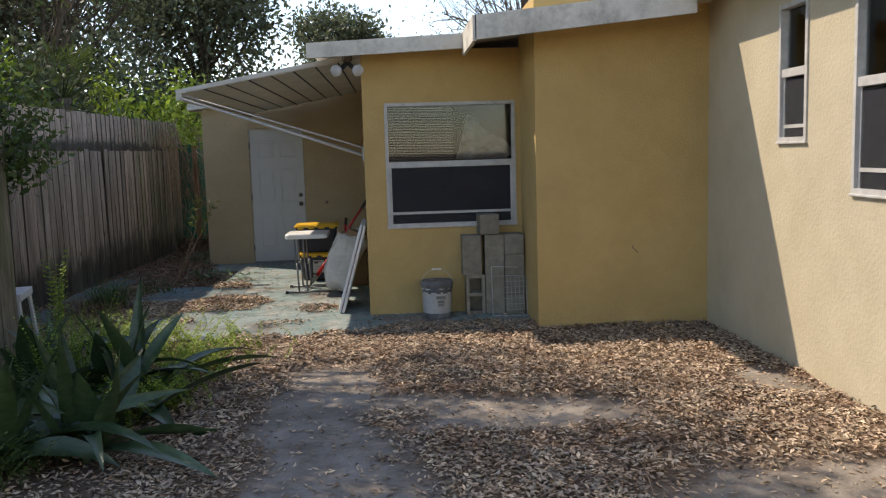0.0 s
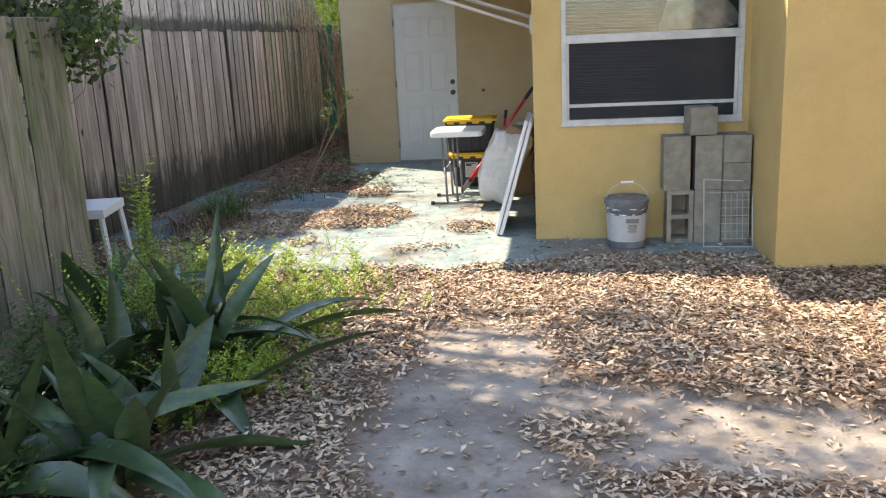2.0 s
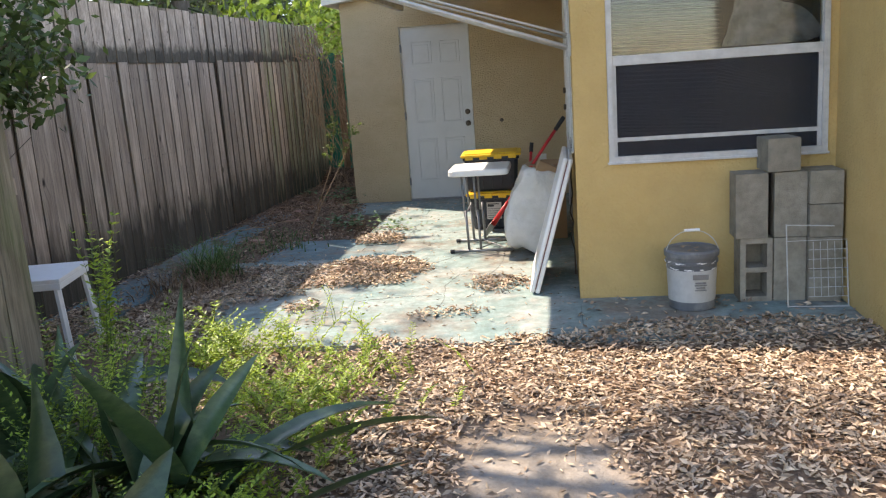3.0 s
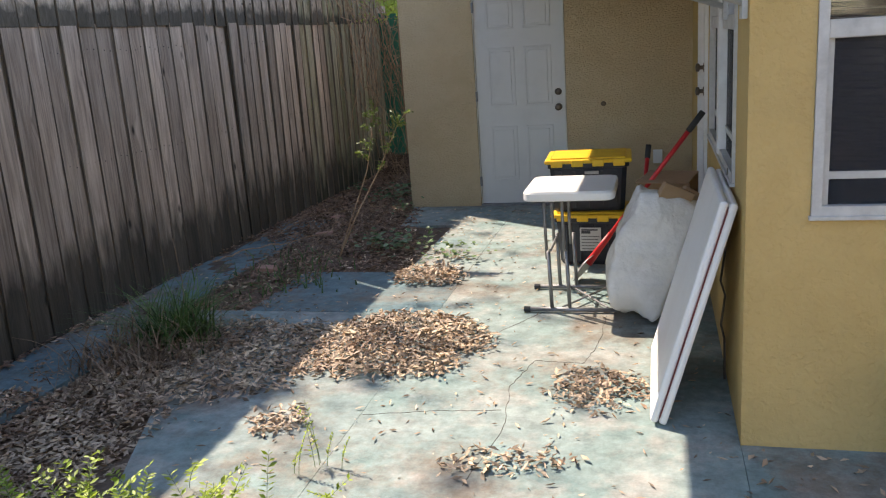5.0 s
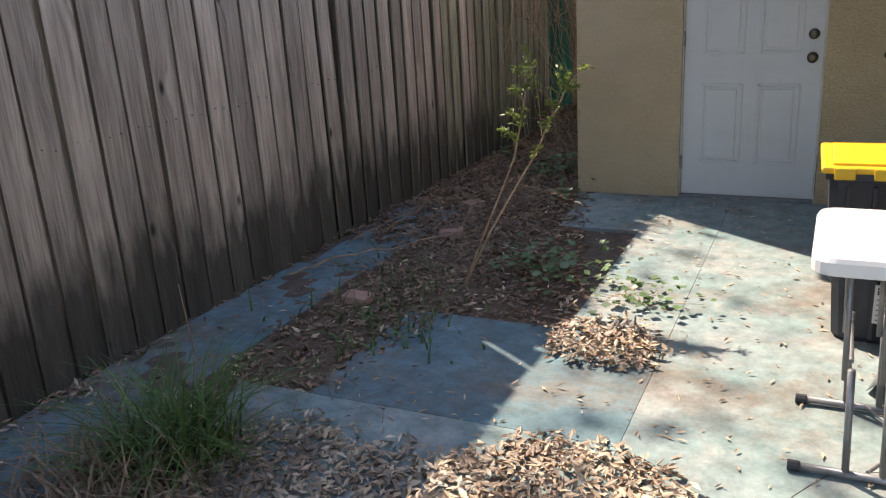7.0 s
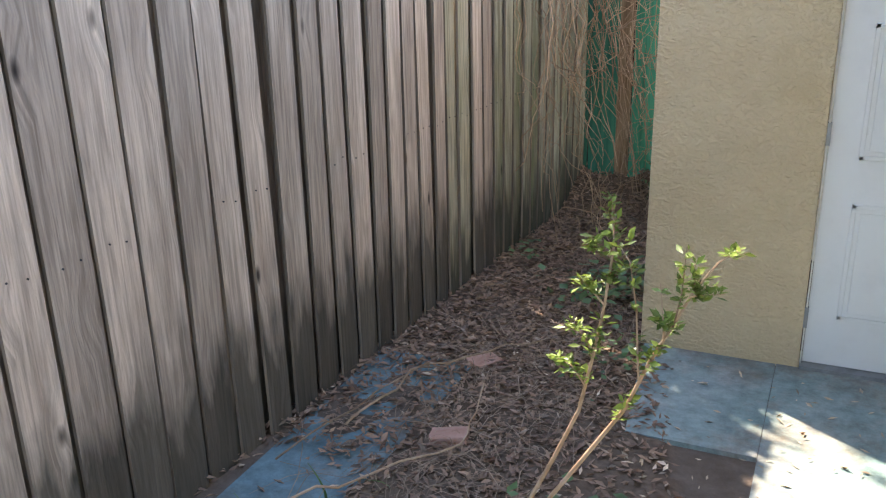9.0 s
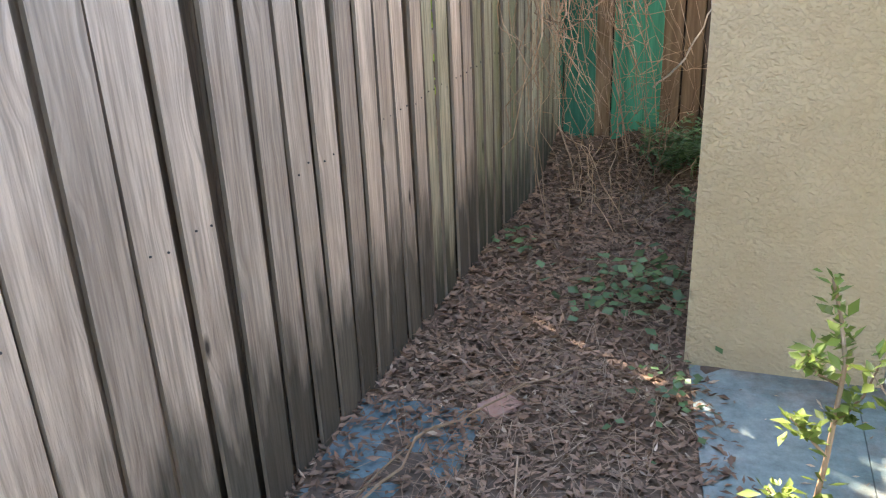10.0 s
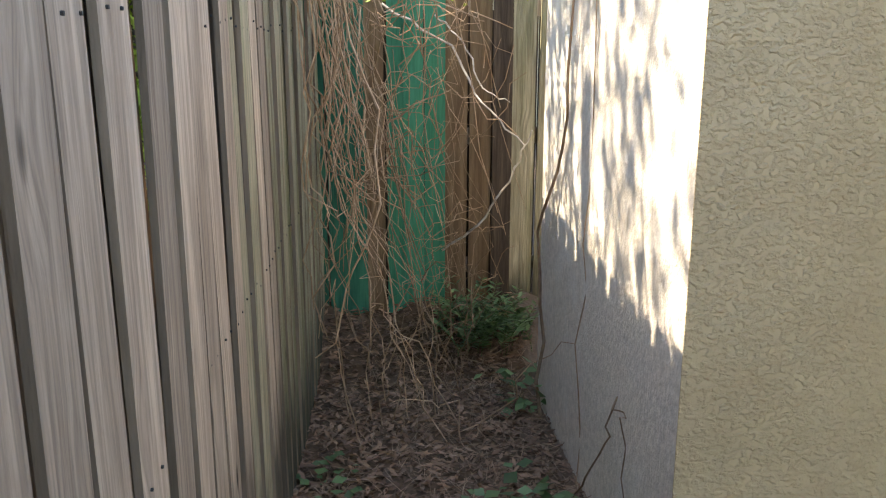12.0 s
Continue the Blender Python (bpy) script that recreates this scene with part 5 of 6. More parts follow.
def snake_plant(at, n, label, seed, reach=(0.45, 0.8), bias=None):
    rr = random.Random(seed)
    t = thing("snake_plant", at, label, "snake plant", "snake plants by the near fence")
    for k in range(n):
        a = rr.uniform(0, 2 * math.pi) if bias is None or rr.random() < 0.45 else rr.gauss(bias, 0.7)
        kind = rr.random()
        if kind < 0.36:
            lift, droop, ln = rr.uniform(1.05, 1.45), rr.uniform(0.1, 1.0), rr.uniform(*reach) * 0.95
        elif kind < 0.8:
            lift, droop, ln = rr.uniform(0.6, 1.1), rr.uniform(1.2, 2.3), rr.uniform(*reach) * 1.15
        else:
            lift, droop, ln = rr.uniform(0.3, 0.6), rr.uniform(0.5, 1.0), rr.uniform(*reach) * 1.2
        bm = blade(bmesh.new(), (rr.uniform(-0.10, 0.10), rr.uniform(-0.10, 0.10), 0.0), (math.cos(a), math.sin(a), 0), lift, ln, rr.uniform(0.085, 0.145), droop, twist=rr.uniform(-1.3, 1.3))
        part("leaf", bm, blade_green, t, smooth=True)
    return t


snake_plant((-2.88, 5.35, -0.03), 13, "dark green snake plant with long broad drooping mottled leaves", 3, (0.55, 0.80), -0.5)
snake_plant((-3.00, 4.75, -0.03), 12, "dark green snake plant sprawling over the leaf litter", 4, (0.5, 0.8), -0.8)
snake_plant((-2.60, 4.50, -0.03), 11, "low dark snake plant with arching leaves by the path", 11, (0.5, 0.85), -1.1)
snake_plant((-2.55, 4.05, -0.03), 13, "big dark snake plant with long leaves lying toward the path", 12, (0.65, 0.95), -0.4)
snake_plant((-2.95, 3.95, -0.03), 13, "big dark snake plant in the deep shade of the fence", 13, (0.6, 0.95), 0.2)
snake_plant((-2.62, 5.10, -0.03), 9, "snake plant with tall upright pointed mottled leaves", 15, (0.75, 0.95), 0.3)
snake_plant((-3.40, 5.55, -0.03), 11, "upright dark blue-green snake plant against the near fence", 6, (0.6, 0.85))
snake_plant((-3.35, 4.25, -0.03), 16, "shaded dark snake plant among the undergrowth", 8, (0.5, 0.9), -0.6)


def ferny(name, at, rx, ry, n, lo, hi, mat, label, category, seed, leaflet=0.022, pairs=9, arch=0.6):
    """Stems of paired leaflets."""
    r = np.random.default_rng(seed)
    P, A, N, L = [], [], [], []
    stems = bmesh.new()
    for k in range(n):
        u, v = r.normal(0, 0.42, 2)
        base = np.array([at[0] + u * rx, at[1] + v * ry, at[2]])
        ang = r.uniform(0, 2 * np.pi)
        h = r.uniform(lo, hi)
        d = np.array([math.cos(ang), math.sin(ang), 0.0])
        pts = [base + d * h * arch * t ** 1.6 + np.array([0, 0, h * (t - 0.35 * arch * t * t)]) for t in np.linspace(0, 1, 6)]
        tube(stems, pts, 0.0016, 3, 0.5)
        m = pairs + int(r.integers(0, 4))
        for j in range(m):
            t = 0.25 + 0.75 * j / m
            f = t * 5
            i0 = min(int(f), 4)
            c = pts[i0] * (1 - (f - i0)) + pts[i0 + 1] * (f - i0)
            dirn = pts[i0 + 1] - pts[i0]
            dirn = dirn / np.linalg.norm(dirn)
            side = np.cross(dirn, [0, 0, 1.0])
            side = side / max(np.linalg.norm(side), 0.01)
            for s in (-1, 1):
                P.append(c)
                A.append(side * s + dirn * 0.5 + r.normal(0, 0.15, 3))
                N.append(np.array([0, 0, 1.0]) + r.normal(0, 0.35, 3))
                L.append(leaflet * r.uniform(0.7, 1.3) * (1.1 - 0.5 * abs(t - 0.5)))
    t = thing(name, at, label, category)
    inv = np.array(at)
    L = np.array(L)
    vv, q = leaves(np.array(P) - inv, np.array(A), np.array(N), L, L * 0.42, 0.1)
    fast_mesh("foliage", vv, q, mat, parent=t, kind="stuff")
    stems.transform(Matrix.Translation([-c for c in at]))
    tagged(part("stalk", stems, grass_green, t), kind="stuff")
    return t


ferny("ferny_weed", (-2.45, 6.05, -0.02), 0.62, 0.85, 200, 0.12, 0.36, weed_light, "bright yellow-green ferny weeds spreading over the leaves", "weeds", 21, 0.027, 13)
ferny("ferny_weed", (-3.05, 6.75, -0.02), 0.60, 0.45, 110, 0.15, 0.42, weed_light, "tall bright ferny weeds at the slab edge", "weeds", 22, 0.032, 12)
ferny("ferny_weed", (-2.45, 5.0, -0.02), 0.42, 0.60, 170, 0.10, 0.36, weed_light, "small ferny weeds growing between the snake plants", "weeds", 23, 0.025, 12)
ferny("dark_weed", (-3.35, 4.9, -0.02), 0.75, 1.1, 230, 0.2, 0.45, leaf_green, "dark shaded ferny undergrowth by the near fence", "weeds", 24, 0.035, 9)
ferny("dark_weed", (-3.05, 3.75, -0.03), 0.5, 0.5, 130, 0.15, 0.40, leaf_green, "dark shaded low undergrowth before the snake plants", "weeds", 27, 0.035, 9)
ferny("tall_weed", (-3.68, 6.62, -0.02), 0.07, 0.10, 14, 0.7, 1.0, weed_light, "tall thin weed with bright leaves beside the plastic table", "weeds", 25, 0.04, 13, 0.15)
ferny("ferny_weed", (-3.15, 5.55, -0.02), 0.35, 0.45, 80, 0.35, 0.75, weed_light, "taller ferny weeds reaching up among the snake plants", "weeds", 28, 0.026, 15, 0.3)
ferny("slab_weed", (-2.60, 7.50, 0.0), 0.10, 0.06, 7, 0.10, 0.30, leaf_light, "thin weed growing from a slab crack", "weeds", 26, 0.018, 7, 0.3)


def grass_tuft(at, n, lo, hi, spread, mat, label, seed):
    r = np.random.default_rng(seed)
    t = thing("grass_tuft", at, label, "grass tuft")
    V, Q = [], []
    for k in range(n):
        b = np.array([r.normal(0, spread), r.normal(0, spread), 0.0])
        ang = r.uniform(0, 2 * np.pi)
        d = np.array([math.cos(ang), math.sin(ang), 0])
        s = np.array([-d[1], d[0], 0])
        h, lean = r.uniform(lo, hi), r.uniform(0.3, 1.5)
        base = len(V)
        for i in range(5):
            q = i / 4
            c = b + d * h * lean * q ** 1.8 + np.array([0, 0, h * (q - 0.36 * lean * q * q)])
            w = 0.006 * (1 - q * 0.85)
            V += [c - s * w, c + s * w]
        for i in range(4):
            Q.append((base + 2 * i, base + 2 * i + 1, base + 2 * i + 3, base + 2 * i + 2))
    fast_mesh("foliage", np.array(V), np.array(Q), mat, parent=t, kind="stuff")
    return t


grass_tuft((-3.98, 8.75, -0.01), 330, 0.18, 0.48, 0.10, grass_green, "thick dark green grass tuft in the leaf drift", 31)
grass_tuft((-4.05, 8.50, -0.01), 300, 0.12, 0.30, 0.15, straw, "dead straw-coloured grass round the green tuft", 32)
grass_tuft((-3.85, 9.9, -0.01), 110, 0.06, 0.16, 0.22, grass_green, "sparse low grass in the dirt strip", 34)
grass_tuft((-3.95, 10.4, -0.01), 60, 0.06, 0.14, 0.2, grass_green, "sparse low grass near the sapling", 35)
stalk = thing("dry_stalk", (-4.05, 8.95, -0.01), "single pale dry stalk standing in the grass", "dry stalk")
part("stem", tube(bmesh.new(), ((0, 0, 0), (0.01, 0.02, 0.3), (-0.02, 0.03, 0.55)), 0.0035, 5, 0.5), straw, stalk)

sapling = thing("sapling", (-3.70, 10.54, -0.02), "thin pale sapling with fresh yellow-green leaf clusters", "sapling")
rs = random.Random(41)
P, A, N, L = [], [], [], []
for pts in (((0, 0, 0), (0.17, 0, 0.33), (0.31, 0, 0.56), (0.40, 0.01, 0.707), (0.443, 0.036, 0.82), (0.486, 0.062, 0.907), (0.523, 0.09, 0.99), (0.57, 0.115, 1.056), (0.613, 0.14, 1.083)),
            ((0, 0, 0), (0.14, 0, 0.33), (0.23, 0, 0.53), (0.29, 0.01, 0.678), (0.312, 0.04, 0.814), (0.326, 0.07, 0.931), (0.335, 0.10, 1.067), (0.325, 0.13, 1.12), (0.31, 0.15, 1.17)),
            ((0.424, 0.02, 0.78), (0.408, 0.03, 0.955), (0.385, 0.05, 1.05), (0.36, 0.06, 1.08)),
            ((0.486, 0.06, 0.90), (0.50, 0.06, 0.98), (0.505, 0.06, 1.10)), ((0.47, 0.05, 0.87), (0.465, 0.05, 0.93), (0.455, 0.05, 1.01)),
            ((0.517, 0.08, 0.975), (0.55, 0.08, 0.985), (0.59, 0.09, 0.99)), ((0.523, 0.09, 0.99), (0.522, 0.09, 1.02), (0.52, 0.09, 1.05)),
            ((0.30, 0.02, 0.74), (0.27, 0.01, 0.79), (0.235, 0, 0.81)), ((0.312, 0.04, 0.82), (0.28, 0.03, 0.87), (0.25, 0.03, 0.89)),
            ((0.326, 0.07, 0.93), (0.295, 0.06, 0.97), (0.27, 0.05, 1.00)), ((0.33, 0.08, 0.98), (0.36, 0.08, 1.03), (0.375, 0.08, 1.09)),
            ((0.335, 0.10, 1.03), (0.30, 0.09, 1.05), (0.285, 0.09, 1.08))):
    part("stem", tube(bmesh.new(), pts, 0.0065 if pts[0][2] == 0 else 0.0028, 6, 0.35), twig, sapling)
    vs = [Vector(p) for p in pts]
    for k in range(30 if len(pts) > 5 else 7):
        i = rs.randrange(len(vs) - 1)
        f = rs.random()
        c = vs[i].lerp(vs[i + 1], f)
        if c.z < 0.66:
            continue
        for j in range(7):
            P.append(c + Vector([rs.gauss(0, 0.007) for _ in range(3)]))
            A.append((rs.gauss(0, 1), rs.gauss(0, 1), rs.uniform(-0.2, 1)))
            N.append((rs.gauss(0, 0.6), rs.gauss(0, 0.6), 1))
            L.append(rs.uniform(0.012, 0.036))
L = np.array(L)
vv, q = leaves(np.array([tuple(p) for p in P]), np.array(A), np.array(N), L, L * 0.45, 0.15)
fast_mesh("foliage", vv, q, leaf_sapling, parent=sapling, kind="stuff")


def creeper(at, rx, ry, n, size, h, mat, label, seed):
    r = np.random.default_rng(seed)
    t = thing("creeper", at, label, "creeper")
    p = np.stack([r.normal(0, rx, n), r.normal(0, ry, n), r.uniform(0.02, h, n)], 1)
    a = np.stack([r.normal(0, 1, n), r.normal(0, 1, n), r.normal(0, 0.2, n)], 1)
    no = np.stack([r.normal(0, 0.35, n), r.normal(0, 0.35, n), np.ones(n)], 1)
    L = r.uniform(size * 0.6, size * 1.3, n)
    v, q = leaves(p, a, no, L, L * 0.9, 0.06)
    fast_mesh("foliage", v, q, mat, parent=t, kind="stuff")
    for k in range(9):
        c = Vector((0, 0, 0.0))
        pts = [c]
        an = r.uniform(0, 2 * np.pi)
        for j in range(5):
            an += r.normal(0, 0.4)
            c = c + Vector((math.cos(an) * rx * 0.45, math.sin(an) * ry * 0.45, 0))
            pts.append(Vector((c.x, c.y, r.uniform(0.01, h * 0.5))))
        part("runner", tube(bmesh.new(), pts, 0.002, 4, 0.6), twig, t)
    return t


creeper((-3.34, 10.78, 0.0), 0.17, 0.14, 150, 0.05, 0.12, ivy_green, "dark green creeper with broad leaves on the leaf drift", 51)
creeper((-2.80, 10.52, 0.0), 0.13, 0.09, 60, 0.045, 0.12, ivy_green, "sunlit yellow-green creeper at the slab edge", 52)
creeper((-3.90, 12.92, -0.01), 0.15, 0.17, 130, 0.06, 0.14, ivy_green, "low green vine leaves at the wall foot in the alley", 53)
creeper((-3.74, 14.05, -0.01), 0.06, 0.14, 34, 0.06, 0.16, ivy_green, "green vine leaves along the grey wall foot", 54)
creeper((-4.57, 13.32, -0.01), 0.07, 0.08, 22, 0.05, 0.08, ivy_green, "a few ground-ivy leaves by the alley fence", 55)
creeper((-3.70, 12.15, 0.0), 0.08, 0.16, 50, 0.035, 0.10, ivy_green, "small green weeds at the shed corner", 56)
ferny("alley_shrub", (-3.86, 14.55, 0.08), 0.28, 0.20, 60, 0.12, 0.42, ivy_green, "small green leafy shrub at the end of the alley", "shrub", 57, 0.05, 7)

# ---- vines at the end of the alley ----


def vine(pts, radius, parent, seed, wob=0.04):
    rr = random.Random(seed)
    pts = [Vector(p) for p in pts]
    out = []
    for a, b in zip(pts, pts[1:]):
        for k in range(5):
            c = a.lerp(b, k / 5)
            out.append(c + Vector([rr.gauss(0, wob) for _ in range(3)]) * (0.5 if k else 0.2))
    out.append(pts[-1])
    return part("vine", tube(bmesh.new(), out, radius, 5, 0.5), twig, parent)


tangle = thing("vine_tangle", (-4.60, 14.2, 0.0), "dry brown vines hanging in a tangle from the fence top", "dry vines")
tangle_inv = tangle.matrix_basis.inverted()
rv = random.Random(61)
for k in range(46):
    y0 = rv.uniform(13.2, 14.85)
    x0 = -4.62 + rv.uniform(-0.02, 0.06)
    lowz = rv.uniform(0.3, 1.1)
    pts = [(x0, y0, 2.3 - rv.uniform(0, 0.3)), (x0 + rv.uniform(0.02, 0.16), y0 + rv.uniform(-0.15, 0.15), 1.7), (x0 + rv.uniform(0.02, 0.28), y0 + rv.uniform(-0.3, 0.2), 1.1), (x0 + rv.uniform(0.02, 0.4), y0 + rv.uniform(-0.35, 0.2), lowz)]
    v = vine(pts, rv.uniform(0.002, 0.0055), tangle, 100 + k, 0.05)
    v.matrix_parent_inverse = tangle_inv
for k in range(70):
    a = (rv.uniform(-4.6, -4.2), rv.uniform(14.2, 14.85), rv.uniform(0.9, 2.2))
    b = (rv.uniform(-4.1, -3.68), rv.uniform(13.9, 14.85), rv.uniform(0.2, 1.9))
    m = ((a[0] + b[0]) / 2, (a[1] + b[1]) / 2, min(a[2], b[2]) - rv.uniform(-0.1, 0.25) if rv.random() < 0.6 else max(a[2], b[2]) + 0.1)
    v = vine([a, m, b], rv.uniform(0.0018, 0.0045), tangle, 300 + k, 0.06)
    v.matrix_parent_inverse = tangle_inv
for k in range(26):
    a = (rv.uniform(-4.5, -3.9), rv.uniform(13.6, 14.7), 0.0)
    b = (a[0] + rv.uniform(-0.4, 0.4), a[1] + rv.uniform(-0.4, 0.3), rv.uniform(0.2, 0.9))
    v = vine([a, ((a[0] + b[0]) / 2, (a[1] + b[1]) / 2, b[2] * 0.7), b], 0.003, tangle, 500 + k, 0.04)
    v.matrix_parent_inverse = tangle_inv
x = rng.uniform(-4.7, -3.6, 700)
yy = rng.uniform(13.9, 14.85, 700)
zz = rng.uniform(1.75, 2.6, 700)
L = rng.uniform(0.02, 0.05, 700)
vv, q = leaves(np.stack([x + 4.60, yy - 14.2, zz], 1), rng.normal(0, 1, (700, 3)), rng.normal(0, 1, (700, 3)), L, L * 0.5)
fast_mesh("foliage", vv, q, leaf_light, parent=tangle, kind="stuff")

white_vine = thing("pale_vine", (-3.9, 14.5, 1.2), "pale bleached vine looping from the fence top to the wall", "dry vines")
for k, pts in enumerate((((-4.30, 14.80, 1.75), (-3.98, 14.60, 1.55), (-3.86, 14.45, 1.30), (-3.68, 14.30, 1.12)), ((-4.05, 14.80, 1.70), (-3.92, 14.70, 1.58), (-3.84, 14.60, 1.36), (-3.72, 14.50, 1.30)),
                         ((-4.02, 14.70, 0.55), (-3.86, 14.50, 0.72), (-3.74, 14.35, 0.95), (-3.67, 14.20, 1.20)))):
    v = vine(pts, (0.007, 0.005, 0.007)[k], white_vine, 650 + k, 0.012)
    v.data.materials[0] = pale_vine
    v.matrix_parent_inverse = white_vine.matrix_basis.inverted()

wall_vine = thing("wall_vine", (-3.66, 13.2, 0.0), "thin dark vine climbing the grey stucco wall", "vine")
for k, pts in enumerate((((-3.66, 13.9, 0), (-3.68, 13.95, 0.8), (-3.66, 13.6, 1.3), (-3.655, 13.5, 2.3)), ((-3.72, 13.15, 0), (-3.67, 12.95, 0.30), (-3.655, 12.86, 0.53), (-3.655, 12.78, 0.50), (-3.67, 12.76, 0.05)), ((-3.65, 13.3, 0), (-3.65, 13.32, 0.9), (-3.65, 13.25, 2.2)))):
    v = vine(pts, (0.008, 0.004, 0.003)[k], wall_vine, 700 + k, 0.02)
    v.matrix_parent_inverse = wall_vine.matrix_basis.inverted()
fallen = thing("fallen_vine", (-4.2, 10.9, 0.0), "long bent dry vine lying across the concrete strip", "fallen vine")
for k, pts in enumerate((((-4.63, 10.35, 0.02), (-4.50, 10.55, 0.06), (-4.25, 10.9, 0.03), (-4.02, 11.2, 0.05), (-4.05, 11.5, 0.14)), ((-4.5, 11.2, 0.02), (-4.35, 11.6, 0.12), (-4.1, 12.1, 0.04), (-3.9, 12.3, 0.03)), ((-4.6, 10.9, 0.02), (-4.4, 11.5, 0.10), (-4.3, 11.9, 0.02)))):
    v = vine(pts, 0.006 - 0.001 * k, fallen, 800 + k, 0.02)
    v.matrix_parent_inverse = fallen.matrix_basis.inverted()
for k, (bx, by, tz) in enumerate(((-4.11, 11.30, 20), (-4.22, 11.93, 60), (-4.12, 10.2, 5))):
    bk = thing("broken_paver", (bx, by, 0.0), "broken pinkish paver chip half buried in the dirt", "paver chip", "broken paver chips", tz)
    bm = box(bmesh.new(), -0.07, -0.05, -0.03, 0.07, 0.05, 0.022, bevel=0.008)
    for v in bm.verts:
        v.co += noise.noise_vector(v.co * 20 + Vector((k, 0, 0))) * 0.02
    part("chip", bm, terracotta, bk)

# ---- trees and what lies beyond the fence ----


def leaf_quads(pos, size, r):
    n = len(pos)
    a, b = unit(r.normal(0, 1, (n, 3))), r.normal(0, 1, (n, 3))
    b = unit(np.cross(a, b))
    s = (size * r.uniform(0.6, 1.4, n))[:, None]
    v = np.stack([pos - a * s, pos + b * s * 0.45, pos + a * s, pos - b * s * 0.45], 1).reshape(-1, 3)
    return v, np.arange(n)[:, None] * 4 + np.array([[0, 1, 2, 3]])


def tree(name, at, h, crown, n_leaf, size, mat, label, seed, trunk=0.16, clumps=34, low=0.35, lean=(0, 0), sparse=1.0, category="tree"):
    """crown: (rx, ry, rz) about the point at height h - rz."""
    r = np.random.default_rng(seed)
    t = thing(name, at, label, category)
    top = Vector((lean[0], lean[1], h - crown[2]))
    bm = tube(bmesh.new(), (Vector((0, 0, -0.1)), top * 0.35 + Vector((r.normal(0, 0.1), r.normal(0, 0.1), 0)), top * 0.7, top), trunk, 9, 0.55)
    part("trunk", bm, bark, t, smooth=True)
    wood_bm = bmesh.new()
    cents = []
    for k in range(clumps):
        d = r.normal(0, 1, 3)
        d = d / np.linalg.norm(d) * r.uniform(0.35, 1.0) ** 0.6
        c = Vector((top.x + d[0] * crown[0], top.y + d[1] * crown[1], top.z + d[2] * crown[2]))
        cents.append(c)
        s = top * r.uniform(low, 0.95)
        mid = s.lerp(c, 0.5) + Vector((r.normal(0, 0.15), r.normal(0, 0.15), r.uniform(0.0, 0.35)))
        tube(wood_bm, (s, s.lerp(mid, 0.5) + Vector((r.normal(0, 0.05), r.normal(0, 0.05), 0)), mid, c), trunk * r.uniform(0.12, 0.3), 5, 0.3)
        for j in range(4):
            e = c + Vector(r.normal(0, 0.28, 3)) * crown[0] * 0.5
            tube(wood_bm, (mid.lerp(c, r.uniform(0.2, 0.9)), c.lerp(e, 0.5) + Vector(r.normal(0, 0.05, 3)), e), trunk * 0.06, 4, 0.4)
    part("branchwork", wood_bm, bark, t)
    ci = r.integers(0, clumps, n_leaf)
    cc = np.array([tuple(c) for c in cents])[ci]
    sd = np.array(crown) * 0.24 * sparse
    pos = cc + r.normal(0, 1, (n_leaf, 3)) * sd
    pos[:, 2] = np.maximum(pos[:, 2], 0.1)
    v, q = leaf_quads(pos, size, r)
    fast_mesh("crown", v, q, mat, parent=t, kind="stuff")
    return t


tree("oak_tree", (-8.2, 9.4, -0.05), 7.0, (2.3, 1.9, 1.3), 9000, 0.045, leaf_green, "live oak with a spreading sparse crown behind the wooden fence", 71, 0.24, 30, lean=(2.9, -2.1), sparse=0.62)
tree("oak_tree", (-12.4, 17.5, -0.05), 9.5, (3.2, 3.0, 2.8), 16000, 0.06, leaf_dusty, "tall live oak with dusty grey-green leaves behind the fence", 72, 0.25, 60)
tree("oak_tree", (-8.9, 21.5, -0.05), 9.5, (2.8, 2.8, 3.0), 15000, 0.065, leaf_dusty, "tall live oak hung with moss beyond the alley", 73, 0.25, 60)
# Unseen crown, added and leaned so its dapple falls on the path.
tree("oak_tree", (-8.8, 7.0, -0.05), 6.4, (2.1, 1.9, 1.0), 11000, 0.055, leaf_green, "sparse oak added out of view to dapple the yard with shade", 79, 0.14, 34, lean=(3.5, -1.1), sparse=0.8)
# Added on the sun's line to filter light reaching the grey wall.
tree("oak_tree", (-8.6, 16.2, -0.05), 5.9, (1.1, 0.9, 0.8), 1500, 0.05, leaf_green, "slim oak added to break up the sun on the alley wall", 80, 0.09, 20, lean=(2.3, -1.0))
tree("oak_tree", (-13.5, 14.0, -0.05), 11.0, (4.0, 3.8, 4.0), 14000, 0.10, leaf_green, "big dense oak in the neighbouring lot", 74, 0.3, 60)
tree("oak_tree", (-15.0, 25.0, -0.05), 13.0, (5.0, 5.0, 5.0), 14000, 0.14, leaf_dusty, "far tall oak closing the woods", 75, 0.35, 60)
tree("oak_tree", (-6.9, 28.0, -0.05), 9.2, (2.4, 2.4, 3.2), 14000, 0.115, leaf_dusty, "far oak with thin blue-grey foliage", 76, 0.25, 50)
tree("oak_tree", (-2.9, 36.0, -0.05), 7.6, (1.9, 1.8, 1.5), 9000, 0.11, leaf_dusty, "far round-topped oak showing above the roof", 77, 0.22, 36)
tree("bare_tree", (3.6, 27.0, -0.05), 9.5, (3.6, 3.0, 3.0), 2600, 0.05, leaf_dusty, "nearly bare tree showing thin twigs above the roof", 78, 0.2, 90)
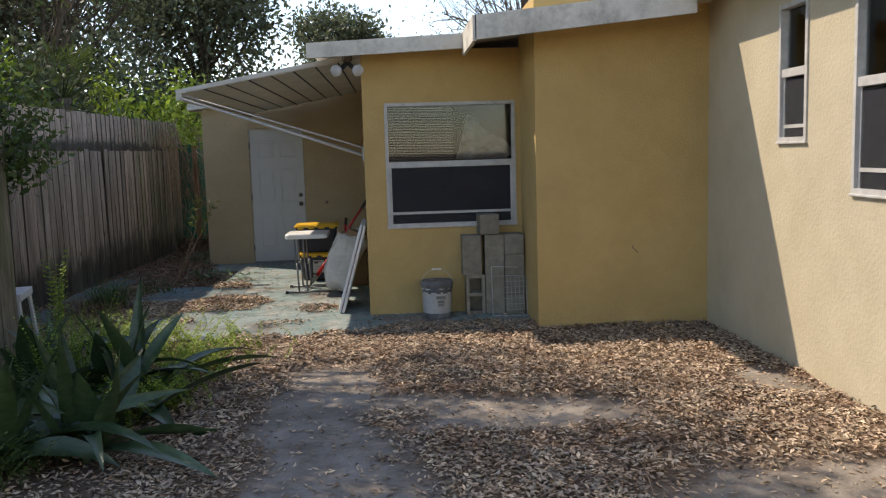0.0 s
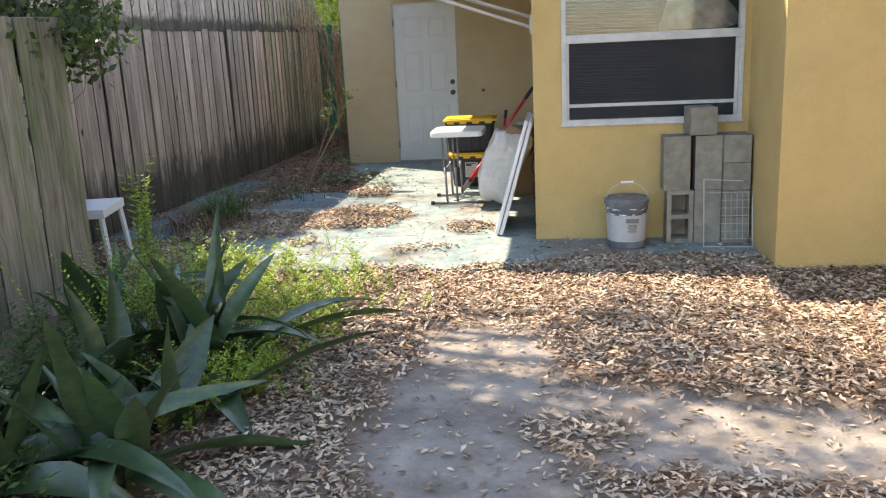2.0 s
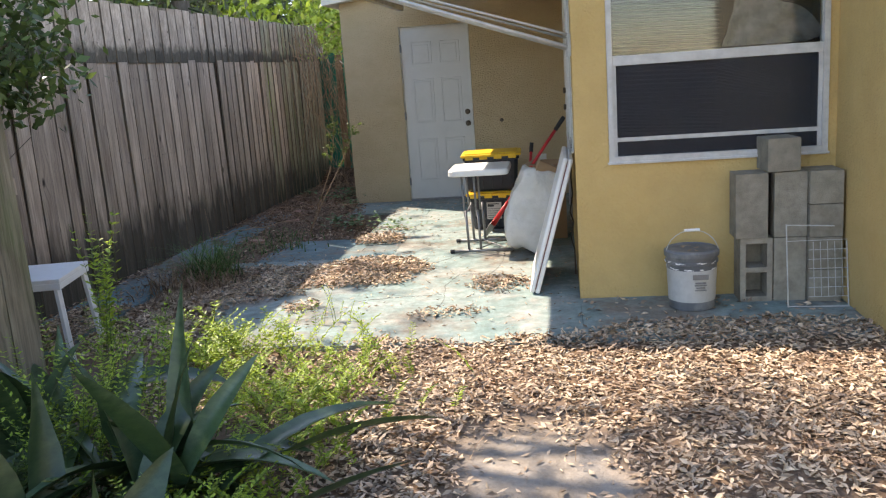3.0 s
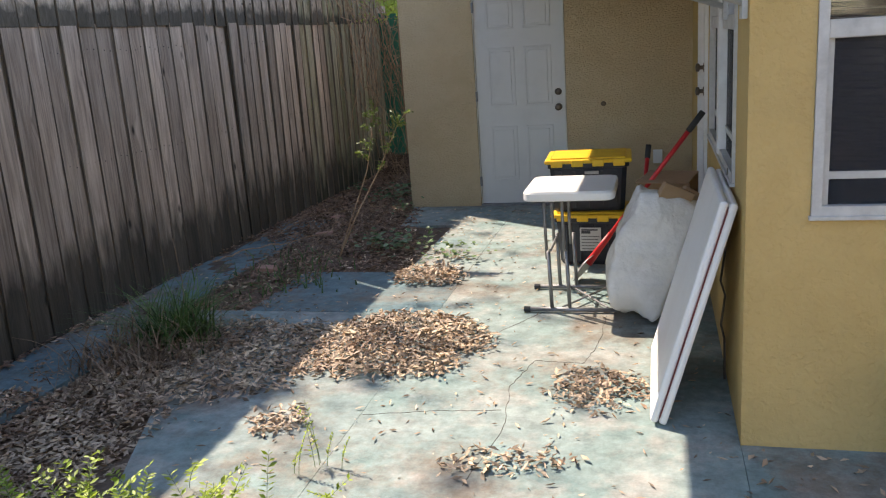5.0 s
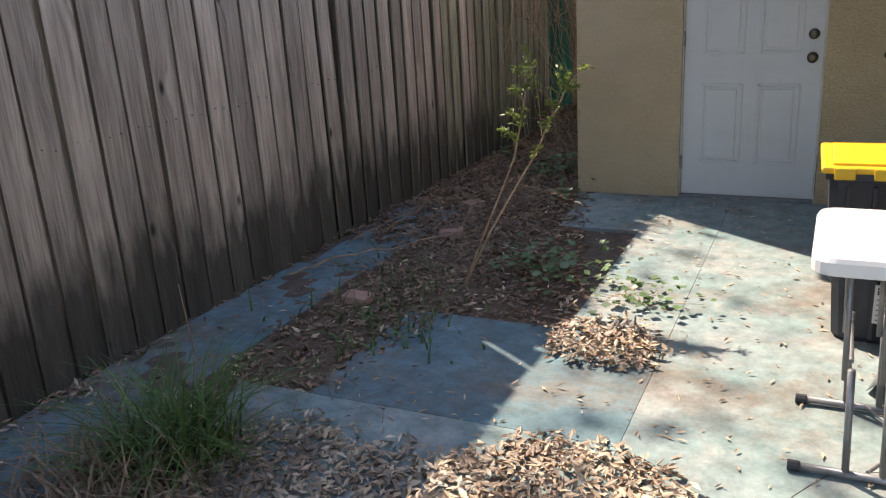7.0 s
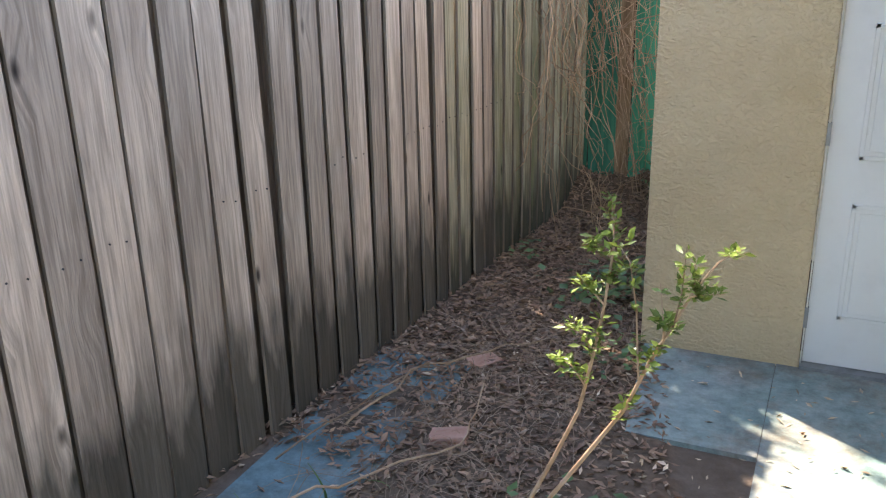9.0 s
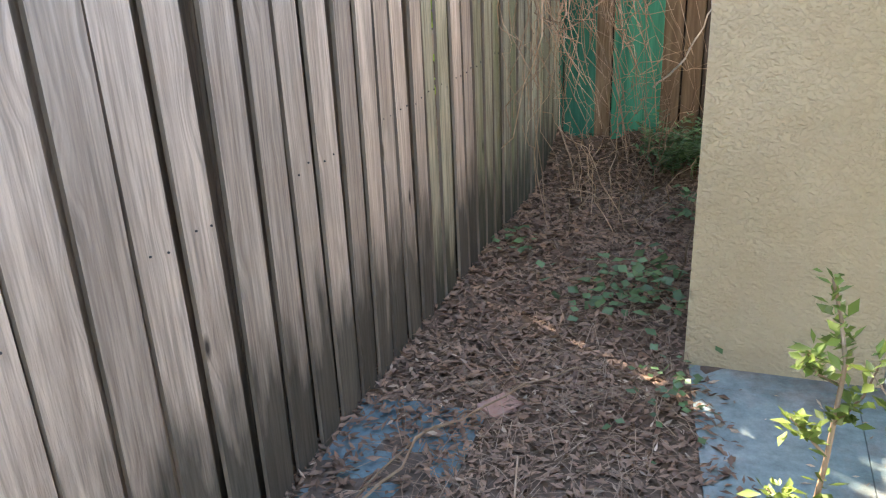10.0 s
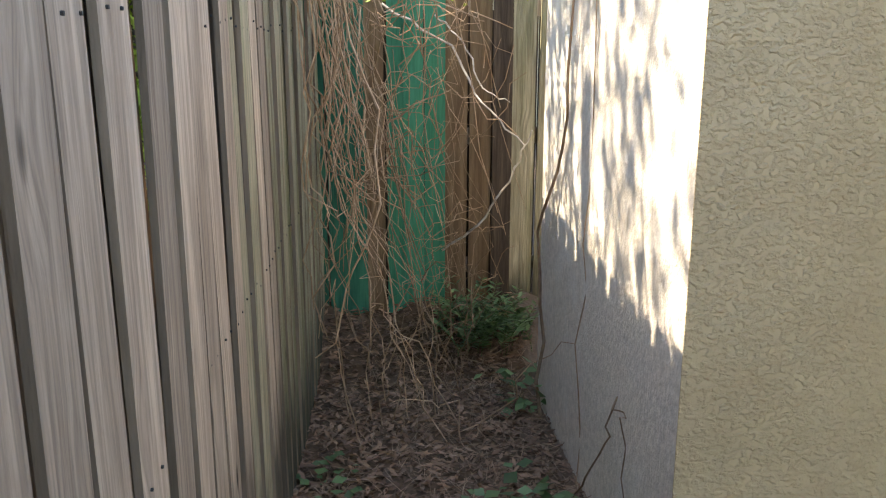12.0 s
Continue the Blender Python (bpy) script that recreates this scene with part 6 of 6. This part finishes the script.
for k, (tx, ty, th, rx, nn, m) in enumerate(((-6.3, 6.6, 2.9, 0.9, 3600, leaf_green), (-6.6, 9.2, 3.3, 1.1, 4200, leaf_dusty), (-6.4, 11.6, 3.0, 1.0, 3800, leaf_green), (-6.9, 14.2, 3.6, 1.2, 4200, leaf_dusty),
                                             (-5.9, 16.8, 3.4, 1.1, 4200, leaf_light), (-7.6, 18.2, 4.6, 1.8, 6000, leaf_dusty), (-9.5, 11.5, 4.6, 1.8, 6000, leaf_green), (-11.0, 20.0, 6.0, 2.6, 7000, leaf_dusty), (-5.1, 18.6, 3.0, 0.9, 3000, leaf_light))):
    tree("shrub", (tx, ty, -0.05), th, (rx, rx, th * 0.42), nn, 0.05 + 0.006 * k, m, ("dark green", "dusty grey-green", "fresh yellow-green")[(leaf_green, leaf_dusty, leaf_light).index(m)] + " leafy shrub rising behind the board fence", 90 + k, 0.05, 30, category="shrub")
tree("vine_shrub", (-5.0, 6.7, -0.05), 2.35, (0.62, 0.55, 0.40), 3000, 0.035, leaf_green, "glossy green leafy vine spilling over the near fence top", 110, 0.03, 26, lean=(0.88, -0.34), category="shrub")
tree("vine_shrub", (-4.85, 6.9, -0.05), 2.75, (0.55, 0.45, 0.35), 1100, 0.035, leaf_light, "sunlit pale leafy sprays above the near fence", 111, 0.03, 26, lean=(0.45, -0.35), category="shrub")

palm = thing("palm", (-6.1, 13.6, -0.05), "sabal palm with a round head of fan fronds behind the fence", "palm")
part("trunk", tube(bmesh.new(), ((0, 0, 0), (0.03, 0, 1.5), (0, 0, 2.7)), 0.14, 10, 0.9), bark, palm, smooth=True)
for k in range(22):
    rr = random.Random(900 + k)
    az, el = k * 2.4, rr.uniform(-0.6, 1.1)
    d = Vector((math.cos(az) * math.cos(el), math.sin(az) * math.cos(el), math.sin(el)))
    tip = Vector((0, 0, 2.7)) + d * 0.6
    bm = tube(bmesh.new(), ((0, 0, 2.65), tip), 0.012, 5)
    s = d.cross(Vector((0, 0, 1))).normalized()
    for j in range(17):
        a = (j - 8) / 8 * 1.45
        dd = (d * math.cos(a) + s * math.sin(a)).normalized()
        e = tip + dd * rr.uniform(0.5, 0.65) - Vector((0, 0, rr.uniform(0.05, 0.22)))
        w = s * 0.016 + d * 0.004
        m = tip.lerp(e, 0.5) + Vector((0, 0, 0.03))
        q = [bm.verts.new(p) for p in (tip, m - w, e, m + w)]
        bm.faces.new(q)
    part("frond", bm, leaf_green, palm)

far_house = thing("neighbour_house", (-4.5, 24.0, 0), "neighbouring house with a grey shingle roof and white fascia", "house")
part("wall", boxes((-5.0, 0.5, -0.1, 6.0, 6.0, 2.5)), stucco_pale, far_house)
roof = part("roof", boxes((-5.5, 0.02, 2.5, 6.5, 3.2, 2.6), (-5.5, 1.0, 2.6, 6.5, 3.2, 2.98)), shingle, far_house)
for k in range(14):
    z = 2.62 + k * 0.09
    part("shingle_course", boxes((-5.5, k * 0.22, z, 6.5, 0.26 + k * 0.22, z + 0.022)), shingle, roof)
part("fascia", boxes((-5.5, -0.03, 2.44, 6.5, 0.0, 2.62)), white_paint, far_house)

stub = thing("cable_stub", (1.37, 6.918, 0.69), "short rusty cable stub sticking from the ochre wall", "cable stub")
part("wire", tube(bmesh.new(), ((0, 0, 0.03), (-0.012, -0.012, 0.015), (0.004, -0.018, 0), (0.03, -0.01, -0.02), (0.034, -0.012, -0.035)), 0.004, 6), bronze, stub)
cord = thing("wall_cable", (-1.075, 8.42, 0.0), "old brown cable looped down the porch side wall", "cable")
part("wire", tube(bmesh.new(), ((-0.006, 0.05, 0.95), (-0.02, 0.0, 0.72), (-0.012, 0.04, 0.60), (-0.035, -0.03, 0.48), (-0.012, 0.02, 0.40), (-0.03, -0.02, 0.28), (-0.012, 0.02, 0.2), (-0.01, 0.0, 0.02)), 0.005, 6), bark, cord)
